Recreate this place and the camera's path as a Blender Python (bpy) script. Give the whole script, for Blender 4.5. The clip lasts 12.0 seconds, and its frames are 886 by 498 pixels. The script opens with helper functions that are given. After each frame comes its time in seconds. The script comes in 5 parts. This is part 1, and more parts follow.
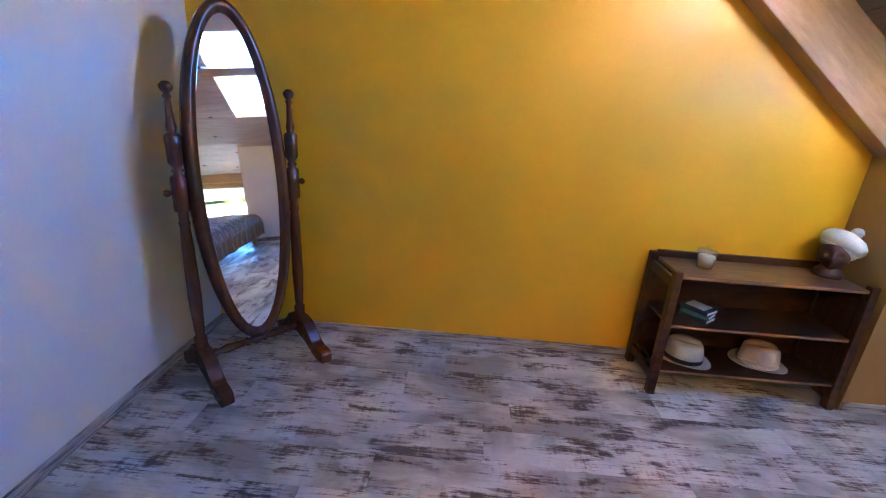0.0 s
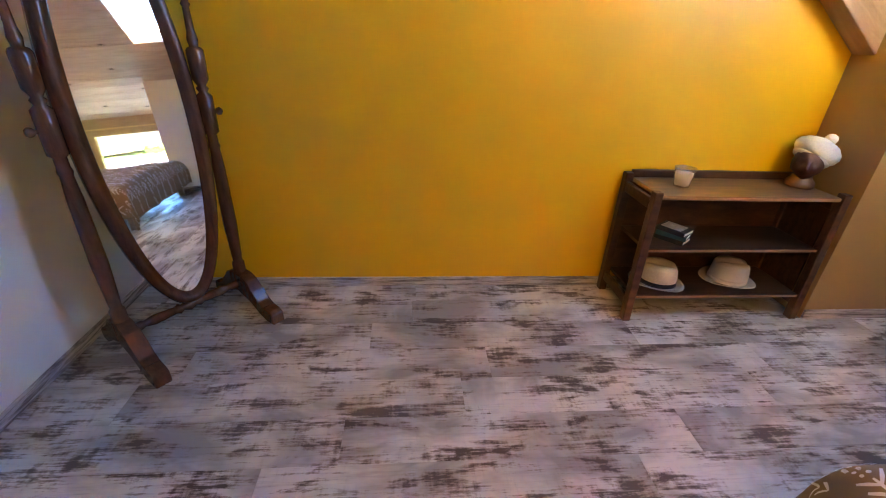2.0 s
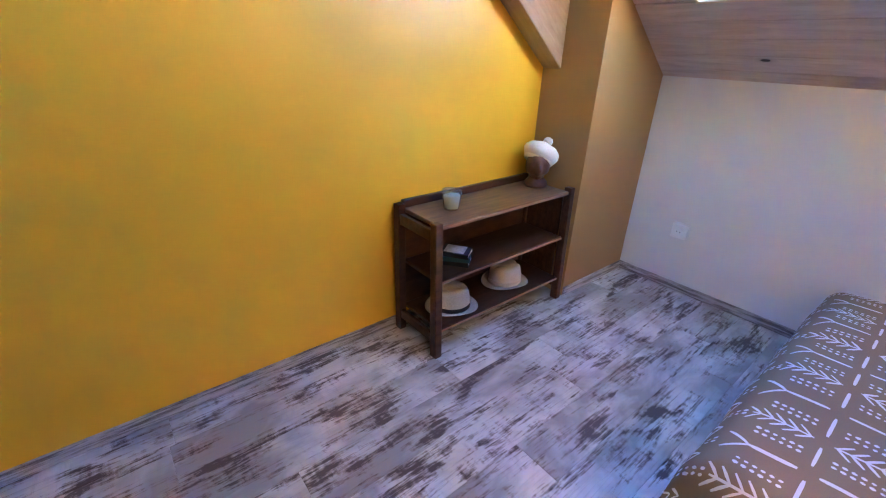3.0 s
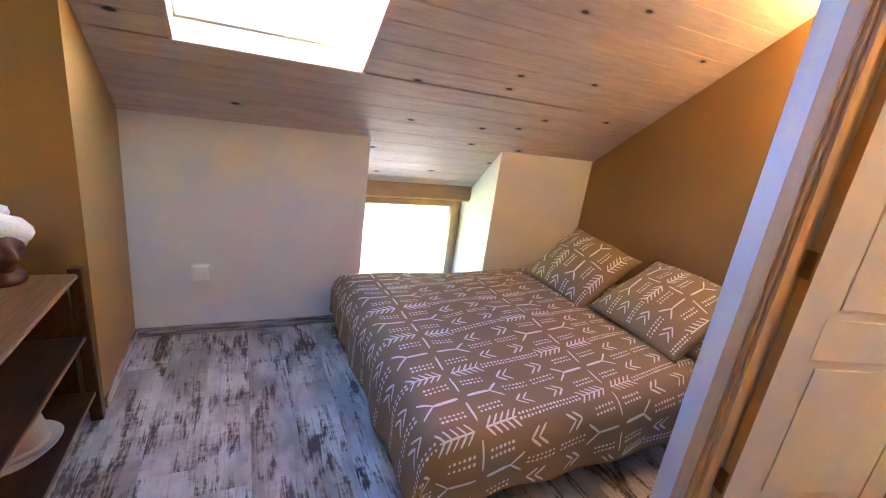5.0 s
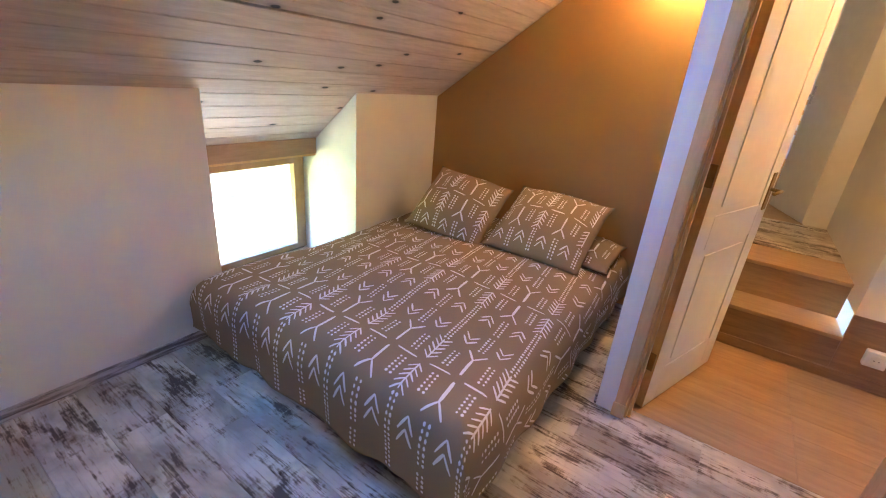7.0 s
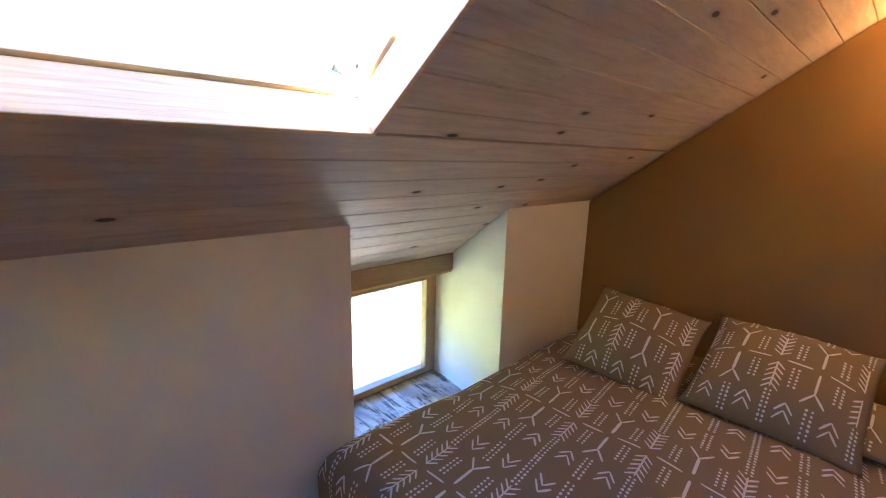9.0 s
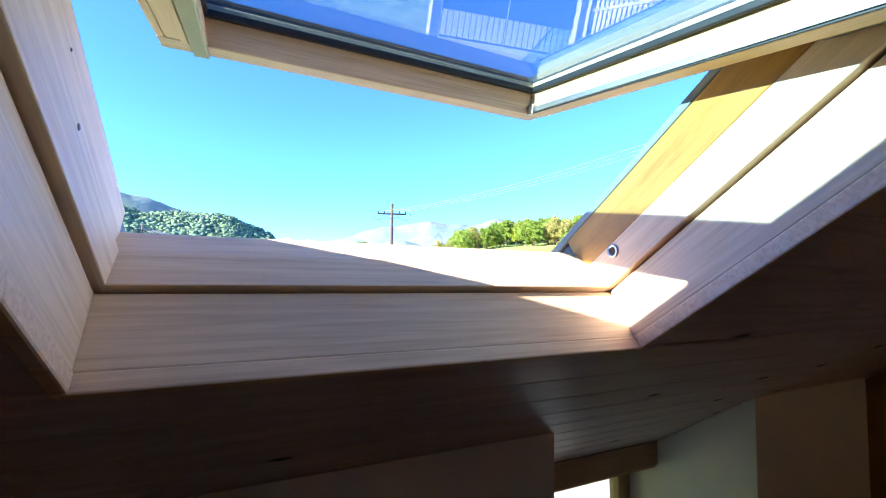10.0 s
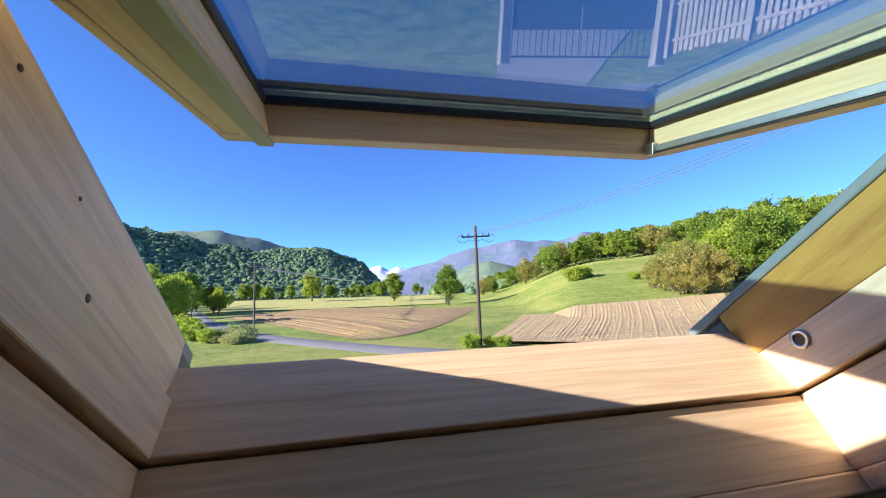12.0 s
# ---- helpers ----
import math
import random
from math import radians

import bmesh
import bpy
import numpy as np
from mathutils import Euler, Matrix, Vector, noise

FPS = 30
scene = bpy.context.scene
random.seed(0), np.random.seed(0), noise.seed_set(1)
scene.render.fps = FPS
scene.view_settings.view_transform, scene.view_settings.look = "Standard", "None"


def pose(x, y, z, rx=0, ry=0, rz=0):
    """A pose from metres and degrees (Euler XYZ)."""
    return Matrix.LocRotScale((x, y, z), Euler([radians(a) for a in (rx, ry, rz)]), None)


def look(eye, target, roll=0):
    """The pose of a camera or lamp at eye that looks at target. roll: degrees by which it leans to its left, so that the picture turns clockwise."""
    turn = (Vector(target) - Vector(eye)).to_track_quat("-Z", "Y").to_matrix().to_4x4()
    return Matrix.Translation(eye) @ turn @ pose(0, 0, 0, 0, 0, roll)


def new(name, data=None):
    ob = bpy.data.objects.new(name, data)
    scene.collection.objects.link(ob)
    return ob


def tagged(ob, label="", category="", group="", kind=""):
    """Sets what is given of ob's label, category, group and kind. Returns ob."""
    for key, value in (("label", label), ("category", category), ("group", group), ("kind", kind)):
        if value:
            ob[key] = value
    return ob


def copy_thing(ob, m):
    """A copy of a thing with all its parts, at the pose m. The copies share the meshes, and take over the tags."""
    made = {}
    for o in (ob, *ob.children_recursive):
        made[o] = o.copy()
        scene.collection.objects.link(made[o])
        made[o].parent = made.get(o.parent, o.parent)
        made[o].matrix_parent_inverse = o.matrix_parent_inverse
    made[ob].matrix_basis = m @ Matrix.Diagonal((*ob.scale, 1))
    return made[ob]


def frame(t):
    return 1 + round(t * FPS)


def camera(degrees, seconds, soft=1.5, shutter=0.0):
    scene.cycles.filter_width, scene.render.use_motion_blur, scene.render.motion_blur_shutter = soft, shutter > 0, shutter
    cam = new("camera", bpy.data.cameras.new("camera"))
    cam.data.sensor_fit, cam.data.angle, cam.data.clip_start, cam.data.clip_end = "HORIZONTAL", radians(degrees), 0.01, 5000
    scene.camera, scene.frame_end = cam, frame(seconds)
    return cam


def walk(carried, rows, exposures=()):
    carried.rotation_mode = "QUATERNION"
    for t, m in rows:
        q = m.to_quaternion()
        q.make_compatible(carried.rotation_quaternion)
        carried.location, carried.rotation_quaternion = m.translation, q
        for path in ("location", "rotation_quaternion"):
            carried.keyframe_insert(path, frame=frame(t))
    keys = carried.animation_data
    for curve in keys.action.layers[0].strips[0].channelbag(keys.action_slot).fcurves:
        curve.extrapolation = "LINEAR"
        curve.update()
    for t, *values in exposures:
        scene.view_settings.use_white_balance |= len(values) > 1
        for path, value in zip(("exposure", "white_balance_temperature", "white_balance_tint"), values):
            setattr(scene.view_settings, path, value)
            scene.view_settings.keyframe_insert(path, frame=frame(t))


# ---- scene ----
cam = camera(92.4, 12.0, 1.1)
PATH = [
    (0, (0.275, 0.468, 1.397), (0.2, 2.357, 0.744), 3.8),
    (0.5, (0.232, 0.522, 1.359), (-0.068, 2.359, 0.628), 4.7),
    (1, (0.226, 0.522, 1.327), (-0.215, 2.283, 0.487), 3.8),
    (1.5, (0.212, 0.555, 1.295), (-0.036, 2.327, 0.401), 3.4),
    (2, (0.227, 0.71, 1.294), (0.39, 2.484, 0.384), 2.5),
    (2.5, (0.323, 0.941, 1.336), (0.815, 2.649, 0.42), 2.4),
    (3, (0.314, 1.159, 1.359), (1.465, 2.552, 0.502), 1.9),
    (3.5, (0.246, 1.409, 1.358), (1.978, 2.076, 0.613), 0.1),
    (3.7, (0.245, 1.472, 1.371), (2.09, 1.85, 0.696), 1.7),
    (5.3, (0.41, 1.945, 1.403), (2.039, 0.951, 0.805), 6.5),
    (5.5, (0.51, 1.975, 1.394), (2.094, 0.925, 0.773), 4.9),
    (6, (0.713, 2.086, 1.372), (2.217, 0.954, 0.696), 5.2),
    (6.5, (0.826, 2.169, 1.368), (2.014, 0.74, 0.629), 5.2),
    (6.7, (0.849, 2.185, 1.376), (1.922, 0.67, 0.633), 4.9),
    (8.3, (1.245, 2.054, 1.418), (2.213, 0.475, 0.664), 5.2),
    (8.5, (1.207, 2.001, 1.437), (2.333, 0.501, 0.744), 4.2),
    (9, (1.534, 1.989, 1.523), (2.972, 0.667, 1.09), 1.4),
    (9.5, (1.808, 2.006, 1.615), (3.436, 0.853, 1.469), -0.5),
    (10, (1.981, 1.978, 1.693), (3.792, 1.139, 1.817), 0.9),
    (10.5, (2.076, 1.954, 1.757), (3.975, 1.345, 1.904), 0.1),
    (11, (2.111, 1.948, 1.801), (4.027, 1.406, 1.996), -1.5),
    (11.5, (2.124, 1.945, 1.814), (4.05, 1.453, 2.034), -1.9),
    (12, (2.115, 1.947, 1.814), (4.048, 1.486, 2.039), -2.0),
]
EXPOSURES = [(0, 6.68, 5500, 10), (0.5, 6.8, 6200, 10), (1.0, 6.92, 7000, 10), (1.5, 6.9, 7400, 10), (2.0, 6.87, 7400, 10), (2.5, 6.98, 6000, 10), (3.0, 6.95, 5000, 10), (3.5, 6.25, 4800, 10), (5.5, 6.88, 6500, 10), (6.5, 6.78, 6500, 10),
             (8.5, 6.7, 6400, 10), (9.0, 5.75, 6500, 10), (9.5, 4.25, 6700, 12), (10, 2.9, 6000, 12), (10.5, 2.32, 6600, 12), (11, 1.83, 6600, 12), (12, 1.52, 6700, 12)]
walk(cam, [(t, look(eye, target, roll)) for t, eye, target, roll in PATH], EXPOSURES)

# ---- light ----
SUN_WAY = Vector((0.04, -1.0, -0.405)).normalized()
sky_world = bpy.data.worlds.new("sky")
sky_world.use_nodes = True
wn = sky_world.node_tree
sky = wn.nodes.new("ShaderNodeTexSky")
sky.sky_type = 'NISHITA'
sky.sun_disc = False
sky.sun_elevation = math.asin(-SUN_WAY.z)
sky.sun_rotation = math.atan2(-SUN_WAY.x, -SUN_WAY.y)
sky.altitude = 1500
sky.air_density = 0.5
sky.dust_density = 0.0
sky.ozone_density = 9.0
wn.links.new(sky.outputs[0], wn.nodes["Background"].inputs[0])
wn.nodes["Background"].inputs[1].default_value = 0.15
scene.world = sky_world
sun_data = bpy.data.lights.new("sun", "SUN")
sun_data.energy, sun_data.angle, sun_data.color = 4.5, radians(0.6), (1.0, 0.93, 0.82)
sun = new("sun", sun_data)
sun.matrix_world = look((0, 0, 30), Vector((0, 0, 30)) + SUN_WAY)


def lamp(name, at, energy, colour, size):
    d = bpy.data.lights.new(name, "POINT")
    d.energy, d.color, d.shadow_soft_size = energy, colour, size
    o = new(name, d)
    o.location = at
    return o


lamp("sconce_bulb", (1.40, -0.57, 1.99), 0.165, (1.0, 0.48, 0.09), 0.03)
lamp("landing_bulb", (0.45, -0.30, 2.30), 0.065, (1.0, 0.48, 0.14), 0.06)


# ---- materials ----
class Nodes:
    """A small helper round one material's nodes."""

    def __init__(self, name, rough=0.6, metal=0.0):
        self.mat = bpy.data.materials.new(name)
        self.mat.use_nodes = True
        self.t = self.mat.node_tree
        self.p = self.t.nodes["Principled BSDF"]
        self.p.inputs["Roughness"].default_value = rough
        self.p.inputs["Metallic"].default_value = metal

    def n(self, kind, **ins):
        node = self.t.nodes.new(kind)
        for k, v in ins.items():
            self.put(node.inputs[k], v)
        return node

    def put(self, socket, v):
        if hasattr(v, "is_output"):
            self.t.links.new(v, socket)
        else:
            socket.default_value = v

    def place(self, stretch=(1, 1, 1), shift=None, turn=0.0):
        g = self.n("ShaderNodeNewGeometry").outputs["Position"]
        if shift is not None:
            a = self.t.nodes.new("ShaderNodeVectorMath")
            self.t.links.new(g, a.inputs[0])
            self.t.links.new(shift, a.inputs[1])
            g = a.outputs[0]
        for turned, scaled in ((turn, (1, 1, 1)), (0.0, stretch)):
            m = self.t.nodes.new("ShaderNodeMapping")
            self.t.links.new(g, m.inputs[0])
            m.inputs["Rotation"].default_value = (0, turned, 0)
            m.inputs["Scale"].default_value = scaled
            g = m.outputs[0]
        return g

    def noise(self, vec, scale, detail=4.0, rough=0.6, warp=0.0):
        k = self.n("ShaderNodeTexNoise", Vector=vec, Scale=scale, Detail=detail, Roughness=rough, Distortion=warp)
        return k.outputs["Fac"]

    def ramp(self, fac, lo, hi):
        k = self.t.nodes.new("ShaderNodeMapRange")
        self.put(k.inputs["Value"], fac)
        k.inputs["From Min"].default_value = lo
        k.inputs["From Max"].default_value = hi
        return k.outputs[0]

    def mix(self, fac, a, b, how='MIX'):
        k = self.t.nodes.new("ShaderNodeMixRGB")
        k.blend_type = how
        self.put(k.inputs[0], fac)
        self.put(k.inputs[1], a if hasattr(a, "is_output") else (*a, 1))
        self.put(k.inputs[2], b if hasattr(b, "is_output") else (*b, 1))
        return k.outputs[0]

    def math(self, op, a, b=0.0):
        k = self.t.nodes.new("ShaderNodeMath")
        k.operation = op
        self.put(k.inputs[0], a)
        self.put(k.inputs[1], b)
        return k.outputs[0]

    def bump(self, height, strength, dist=0.01):
        k = self.n("ShaderNodeBump", Strength=strength, Distance=dist, Height=height)
        self.t.links.new(k.outputs[0], self.p.inputs["Normal"])

    def done(self, colour, rough=None):
        self.put(self.p.inputs["Base Color"], colour if hasattr(colour, "is_output") else (*colour, 1))
        if rough is not None:
            self.put(self.p.inputs["Roughness"], rough)
        return self.mat


def rgb(c, k):
    return tuple(v * k for v in c)


def plaster(name, c, rough=0.55):
    k = Nodes(name, rough)
    v = k.place()
    big, fine = k.noise(v, 1.6, 3), k.noise(v, 160, 3)
    col = k.mix(k.ramp(big, 0.3, 0.7), rgb(c, 0.94), rgb(c, 1.04))
    k.bump(k.math('ADD', fine, k.math('MULTIPLY', k.noise(v, 28, 3), 0.7)), 0.12, 0.004)
    return k.done(col)


def plain(name, c, rough=0.5, metal=0.0, var=0.1, scale=40, bump=0.05, stretch=(1, 1, 1)):
    k = Nodes(name, rough, metal)
    v = k.place(stretch)
    f = k.noise(v, scale, 4)
    col = k.mix(k.ramp(f, 0.3, 0.7), rgb(c, 1 - var), rgb(c, 1 + var))
    k.bump(f, bump, 0.003)
    return k.done(col, k.ramp(f, -1.5 + rough, 1.5 + rough) if metal == 0 and 0.2 < rough < 0.8 else None)


def timber(name, pale, dark, stretch, rough=0.45, island=False, knots=0.0, turn=0.0, knot_scale=3.0, stripe=(0.35, 0.75)):
    k = Nodes(name, rough)
    shift = None
    rnd = None
    if island:
        rnd = k.n("ShaderNodeNewGeometry").outputs["Random Per Island"]
        cmb = k.n("ShaderNodeCombineXYZ", X=k.math('MULTIPLY', rnd, 31.0), Y=k.math('MULTIPLY', rnd, 17.0), Z=k.math('MULTIPLY', rnd, 7.0))
        shift = cmb.outputs[0]
    v = k.place(stretch, shift, turn)
    rings, fine = k.noise(v, 5.0, 3, 0.5, 0.6), k.noise(v, 38.0 if max(stretch) < 20 else 13.0, 5, 0.7)
    g = k.math('ADD', k.math('MULTIPLY', rings, 0.65), k.math('MULTIPLY', fine, 0.35))
    col = k.mix(k.ramp(g, *stripe), pale, dark)
    if rnd is not None:
        col = k.mix(k.math('MULTIPLY', rnd, 0.35), col, rgb(pale, 0.72))
    if knots:
        w = k.n("ShaderNodeTexVoronoi", Vector=k.place((1.7, 0.75, 1.0), None, -0.614), Scale=knot_scale)
        w.voronoi_dimensions = '2D'
        kept = k.math('GREATER_THAN', w.outputs["Color"], 0.46)
        d = k.math('ADD', k.math('ADD', w.outputs["Distance"], kept), k.math('MULTIPLY', k.noise(k.place((1, 1, 1)), 40.0, 2), 0.03))
        col = k.mix(k.math('MULTIPLY', k.ramp(d, knots * 1.8, knots), 0.6), col, rgb(dark, 0.75))
        col = k.mix(k.ramp(d, knots, knots * 0.75), col, rgb(dark, 0.06))
    k.bump(g, 0.12, 0.003)
    return k.done(col, k.ramp(fine, -0.4, 1.6) if rough > 0.4 else None)


def floor_material():
    """Printed plank laminate: chalky white paint worn through to grey and brown wood, along x."""
    k = Nodes("distressed_laminate", 0.42)
    r = k.n("ShaderNodeObjectInfo").outputs["Random"]
    cmb = k.n("ShaderNodeCombineXYZ", X=k.math('MULTIPLY', r, 23.0), Y=k.math('MULTIPLY', r, 41.0), Z=0.0).outputs[0]
    wear = k.noise(k.place((1.0, 2.9, 1), cmb), 3.4, 9, 0.68, 0.35)
    cloud = k.noise(k.place((1.0, 1.7, 1), cmb), 2.3, 4, 0.6, 0.4)
    streak = k.noise(k.place((1.0, 17, 1), cmb), 5.0, 6, 0.72, 0.25)
    sawn = k.noise(k.place((9, 1.6, 1), cmb), 5.0, 4, 0.65)
    mixed = k.math('ADD', k.math('MULTIPLY', wear, 0.60), k.math('ADD', k.math('MULTIPLY', streak, 0.29), k.math('MULTIPLY', sawn, 0.11)))
    col = k.mix(k.ramp(cloud, 0.40, 0.60), (0.33, 0.305, 0.275), (0.70, 0.665, 0.615))
    col = k.mix(k.math('MULTIPLY', k.ramp(streak, 0.50, 0.68), 0.5), col, (0.30, 0.265, 0.24))
    col = k.mix(k.math('MULTIPLY', k.ramp(sawn, 0.56, 0.70), 0.35), col, (0.36, 0.325, 0.30))
    col = k.mix(k.math('MULTIPLY', k.ramp(mixed, 0.505, 0.535), 0.78), col, (0.235, 0.176, 0.132))
    worn = k.ramp(mixed, 0.540, 0.566)
    col = k.mix(worn, col, (0.070, 0.045, 0.031))
    col = k.mix(k.math('MULTIPLY', r, 0.16), col, (0.30, 0.27, 0.25))
    k.bump(k.math('SUBTRACT', streak, worn), 0.15, 0.003)
    return k.done(col, k.ramp(cloud, 0.9, 0.05))


white_paint = plaster("white_paint", (0.78, 0.77, 0.75))
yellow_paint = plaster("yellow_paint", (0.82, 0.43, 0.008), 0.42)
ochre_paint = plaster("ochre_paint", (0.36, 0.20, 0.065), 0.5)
floor_mat = floor_material()
dark_joint = plain("floor_joint", (0.05, 0.045, 0.04), 0.9)
landing_mat = timber("light_oak_laminate", (0.50, 0.34, 0.19), (0.34, 0.21, 0.11), (0.8, 7, 1), 0.45, True)
oak_step = timber("oak_step", (0.36, 0.22, 0.12), (0.22, 0.13, 0.07), (0.8, 1, 7), 0.45)
base_mat = timber("greyed_baseboard", (0.50, 0.46, 0.44), (0.13, 0.105, 0.095), (1.0, 1.0, 14), 0.5, False, 0, 0, 3, (0.44, 0.60))
ceiling_mat = timber("whitewashed_pine", (0.70, 0.575, 0.50), (0.50, 0.375, 0.305), (9, 0.9, 9), 0.5, True, 0.072, 0.0, 2.9, (0.40, 0.72))
pine_mat = timber("limed_pine", (0.87, 0.65, 0.44), (0.60, 0.39, 0.23), (30, 0.9, 30), 0.5, True, 0.022, 0, 2.2, (0.40, 0.70))
pine_side = timber("limed_pine_side", (0.86, 0.66, 0.45), (0.58, 0.385, 0.23), (0.9, 26, 26), 0.45, True, 0.0, -0.614, 1.6, (0.40, 0.72))
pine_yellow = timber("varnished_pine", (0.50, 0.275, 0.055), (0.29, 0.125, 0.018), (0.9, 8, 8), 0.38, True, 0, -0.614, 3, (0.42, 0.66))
sash_mat = timber("sash_pine", (0.76, 0.56, 0.36), (0.46, 0.29, 0.16), (30, 0.8, 30), 0.4, True, 0, 0, 3, (0.42, 0.68))
pine_sash = timber("sash_side_pine", (0.82, 0.60, 0.35), (0.63, 0.42, 0.21), (0.9, 26, 26), 0.4, True, 0.0, 0.155, 1.6, (0.40, 0.72))
beam_mat = timber("old_beam", (0.42, 0.25, 0.14), (0.27, 0.145, 0.075), (1.2, 8, 8), 0.6, False, 0.0, -0.66, 2.0)
lintel_mat = timber("lintel_wood", (0.45, 0.29, 0.17), (0.32, 0.19, 0.10), (9, 0.9, 9), 0.55, False, 0.04, 0, 3.0)
frame_mat = timber("door_pine", (0.70, 0.46, 0.22), (0.58, 0.36, 0.16), (8, 8, 0.9), 0.45)
window_mat = timber("window_pine", (0.48, 0.31, 0.17), (0.36, 0.21, 0.10), (6, 2, 2), 0.45)
shelf_top_mat = timber("worn_oak_top", (0.25, 0.125, 0.053), (0.065, 0.028, 0.013), (1.0, 9, 9), 0.28)
worn_mat = plain("worn_edge", (0.26, 0.14, 0.07), 0.4)
# stained oak darkened further: the deep shade inside the unit is in the colour
shelf_shaded = timber("stained_oak_boards", (0.062, 0.027, 0.012), (0.014, 0.006, 0.003), (1.0, 9, 9), 0.3)
shelf_wood = timber("stained_oak", (0.092, 0.039, 0.017), (0.024, 0.010, 0.005), (1.4, 9, 5), 0.33)
for m in (shelf_wood, shelf_shaded):
    m.node_tree.nodes["Principled BSDF"].inputs["Specular IOR Level"].default_value = 0.3
red_wood = timber("mahogany", (0.135, 0.048, 0.020), (0.045, 0.016, 0.008), (7, 7, 1.2), 0.2)
door_white = plain("door_white", (0.78, 0.77, 0.75), 0.4, 0, 0.03, 12, 0.02)
plastic_white = plain("white_plastic", (0.88, 0.87, 0.85), 0.35, 0, 0.02)
bark_knot = plain("knot_wood", (0.06, 0.028, 0.014), 0.7)
black_rubber = plain("black_rubber", (0.015, 0.016, 0.018), 0.5)
grey_metal = plain("grey_cladding", (0.09, 0.10, 0.115), 0.45, 0.6)
cladding_pale = plain("pale_grey_cladding", (0.21, 0.245, 0.25), 0.5, 0.2)
alu = plain("aluminium", (0.62, 0.63, 0.62), 0.35, 0.9)
olive_seal = plain("olive_seal", (0.36, 0.38, 0.24), 0.5)
steel = plain("steel", (0.55, 0.55, 0.54), 0.3, 1.0)
brass = plain("aged_brass", (0.32, 0.20, 0.08), 0.4, 0.9)
iron = plain("dark_iron", (0.04, 0.035, 0.03), 0.5, 0.7)
duvet_mat = plain("taupe_cotton", (0.275, 0.20, 0.108), 0.9, 0, 0.07, 420, 0.25)
print_mat = plain("white_print", (0.82, 0.80, 0.78), 0.9, 0, 0.05, 300, 0.1)
sheet_mat = plain("white_sheet", (0.72, 0.71, 0.69), 0.9, 0, 0.05, 30, 0.2)
bedframe_mat = timber("bed_frame_beech", (0.42, 0.30, 0.19), (0.32, 0.21, 0.12), (2, 2, 8), 0.5)
straw_mat = plain("pale_straw", (0.38, 0.34, 0.28), 0.85, 0, 0.3, 220, 0.6)
straw_mat2 = plain("pink_straw", (0.41, 0.34, 0.285), 0.85, 0, 0.18, 260, 0.5)
band_mat = plain("black_band", (0.012, 0.012, 0.013), 0.8)
wool_mat = plain("white_wool", (0.74, 0.71, 0.64), 0.95, 0, 0.10, 130, 0.8)
clay_mat = plain("terracotta", (0.090, 0.034, 0.018), 0.5, 0, 0.35, 30, 0.4)
wax_mat = plain("candle_wax", (0.72, 0.62, 0.42), 0.5, 0, 0.04)
cover_black = plain("black_cover", (0.016, 0.018, 0.022), 0.35)
cover_teal = plain("teal_cover", (0.03, 0.09, 0.10), 0.35)
paper_mat = plain("book_paper", (0.66, 0.63, 0.56), 0.8, 0, 0.08, 300, 0.3)
print_grey = plain("cover_print", (0.50, 0.48, 0.47), 0.5, 0, 0.3, 60)

mirror_mat = Nodes("mirror_silver", 0.02, 1.0).done((0.90, 0.91, 0.92))


def pane_material(name, tint):
    """Thin double glazing: clear, with a sharp reflection that grows towards grazing angles."""
    k = Nodes(name)
    t, g = k.n("ShaderNodeBsdfTransparent", Color=(*tint, 1)), k.n("ShaderNodeBsdfGlossy", Roughness=0.0)
    lw = k.n("ShaderNodeLayerWeight", Blend=0.5).outputs["Facing"]
    f = k.math('ADD', k.math('MULTIPLY', k.math('POWER', lw, 4.0), 1.0), 0.09)
    m = k.n("ShaderNodeMixShader", Fac=f)
    k.t.links.new(t.outputs[0], m.inputs[1])
    k.t.links.new(g.outputs[0], m.inputs[2])
    k.t.links.new(m.outputs[0], k.t.nodes["Material Output"].inputs[0])
    return k.mat


pane_mat = pane_material("coated_roof_glass", (0.66, 0.84, 0.89))
clear_pane_mat = pane_material("clear_window_glass", (0.93, 0.95, 0.94))


def frosted_material():
    """Thin cloudy glass: partly clear, partly scattering."""
    k = Nodes("cup_glass", 0.25)
    t = k.n("ShaderNodeBsdfTransparent", Color=(0.95, 0.95, 0.92, 1))
    m = k.n("ShaderNodeMixShader", Fac=0.22)
    k.t.links.new(t.outputs[0], m.inputs[1])
    k.t.links.new(k.p.outputs[0], m.inputs[2])
    k.t.links.new(m.outputs[0], k.t.nodes["Material Output"].inputs[0])
    return k.done((0.80, 0.78, 0.72))


cup_glass = frosted_material()


def glow_material(name, c, power):
    k = Nodes(name)
    k.p.inputs["Emission Color"].default_value = (*c, 1)
    k.p.inputs["Emission Strength"].default_value = power
    return k.done(c)


shade_glow = glow_material("lit_glass_shade", (1.0, 0.62, 0.28), 1.2)


# ---- mesh helpers ----
def thing(name, at=(0, 0, 0), rz=0.0, label="", category="", group="", kind=""):
    e = new(name)
    e.empty_display_size = 0.1
    e.matrix_world = pose(*at, 0, 0, rz)
    return tagged(e, label, category, group, kind)


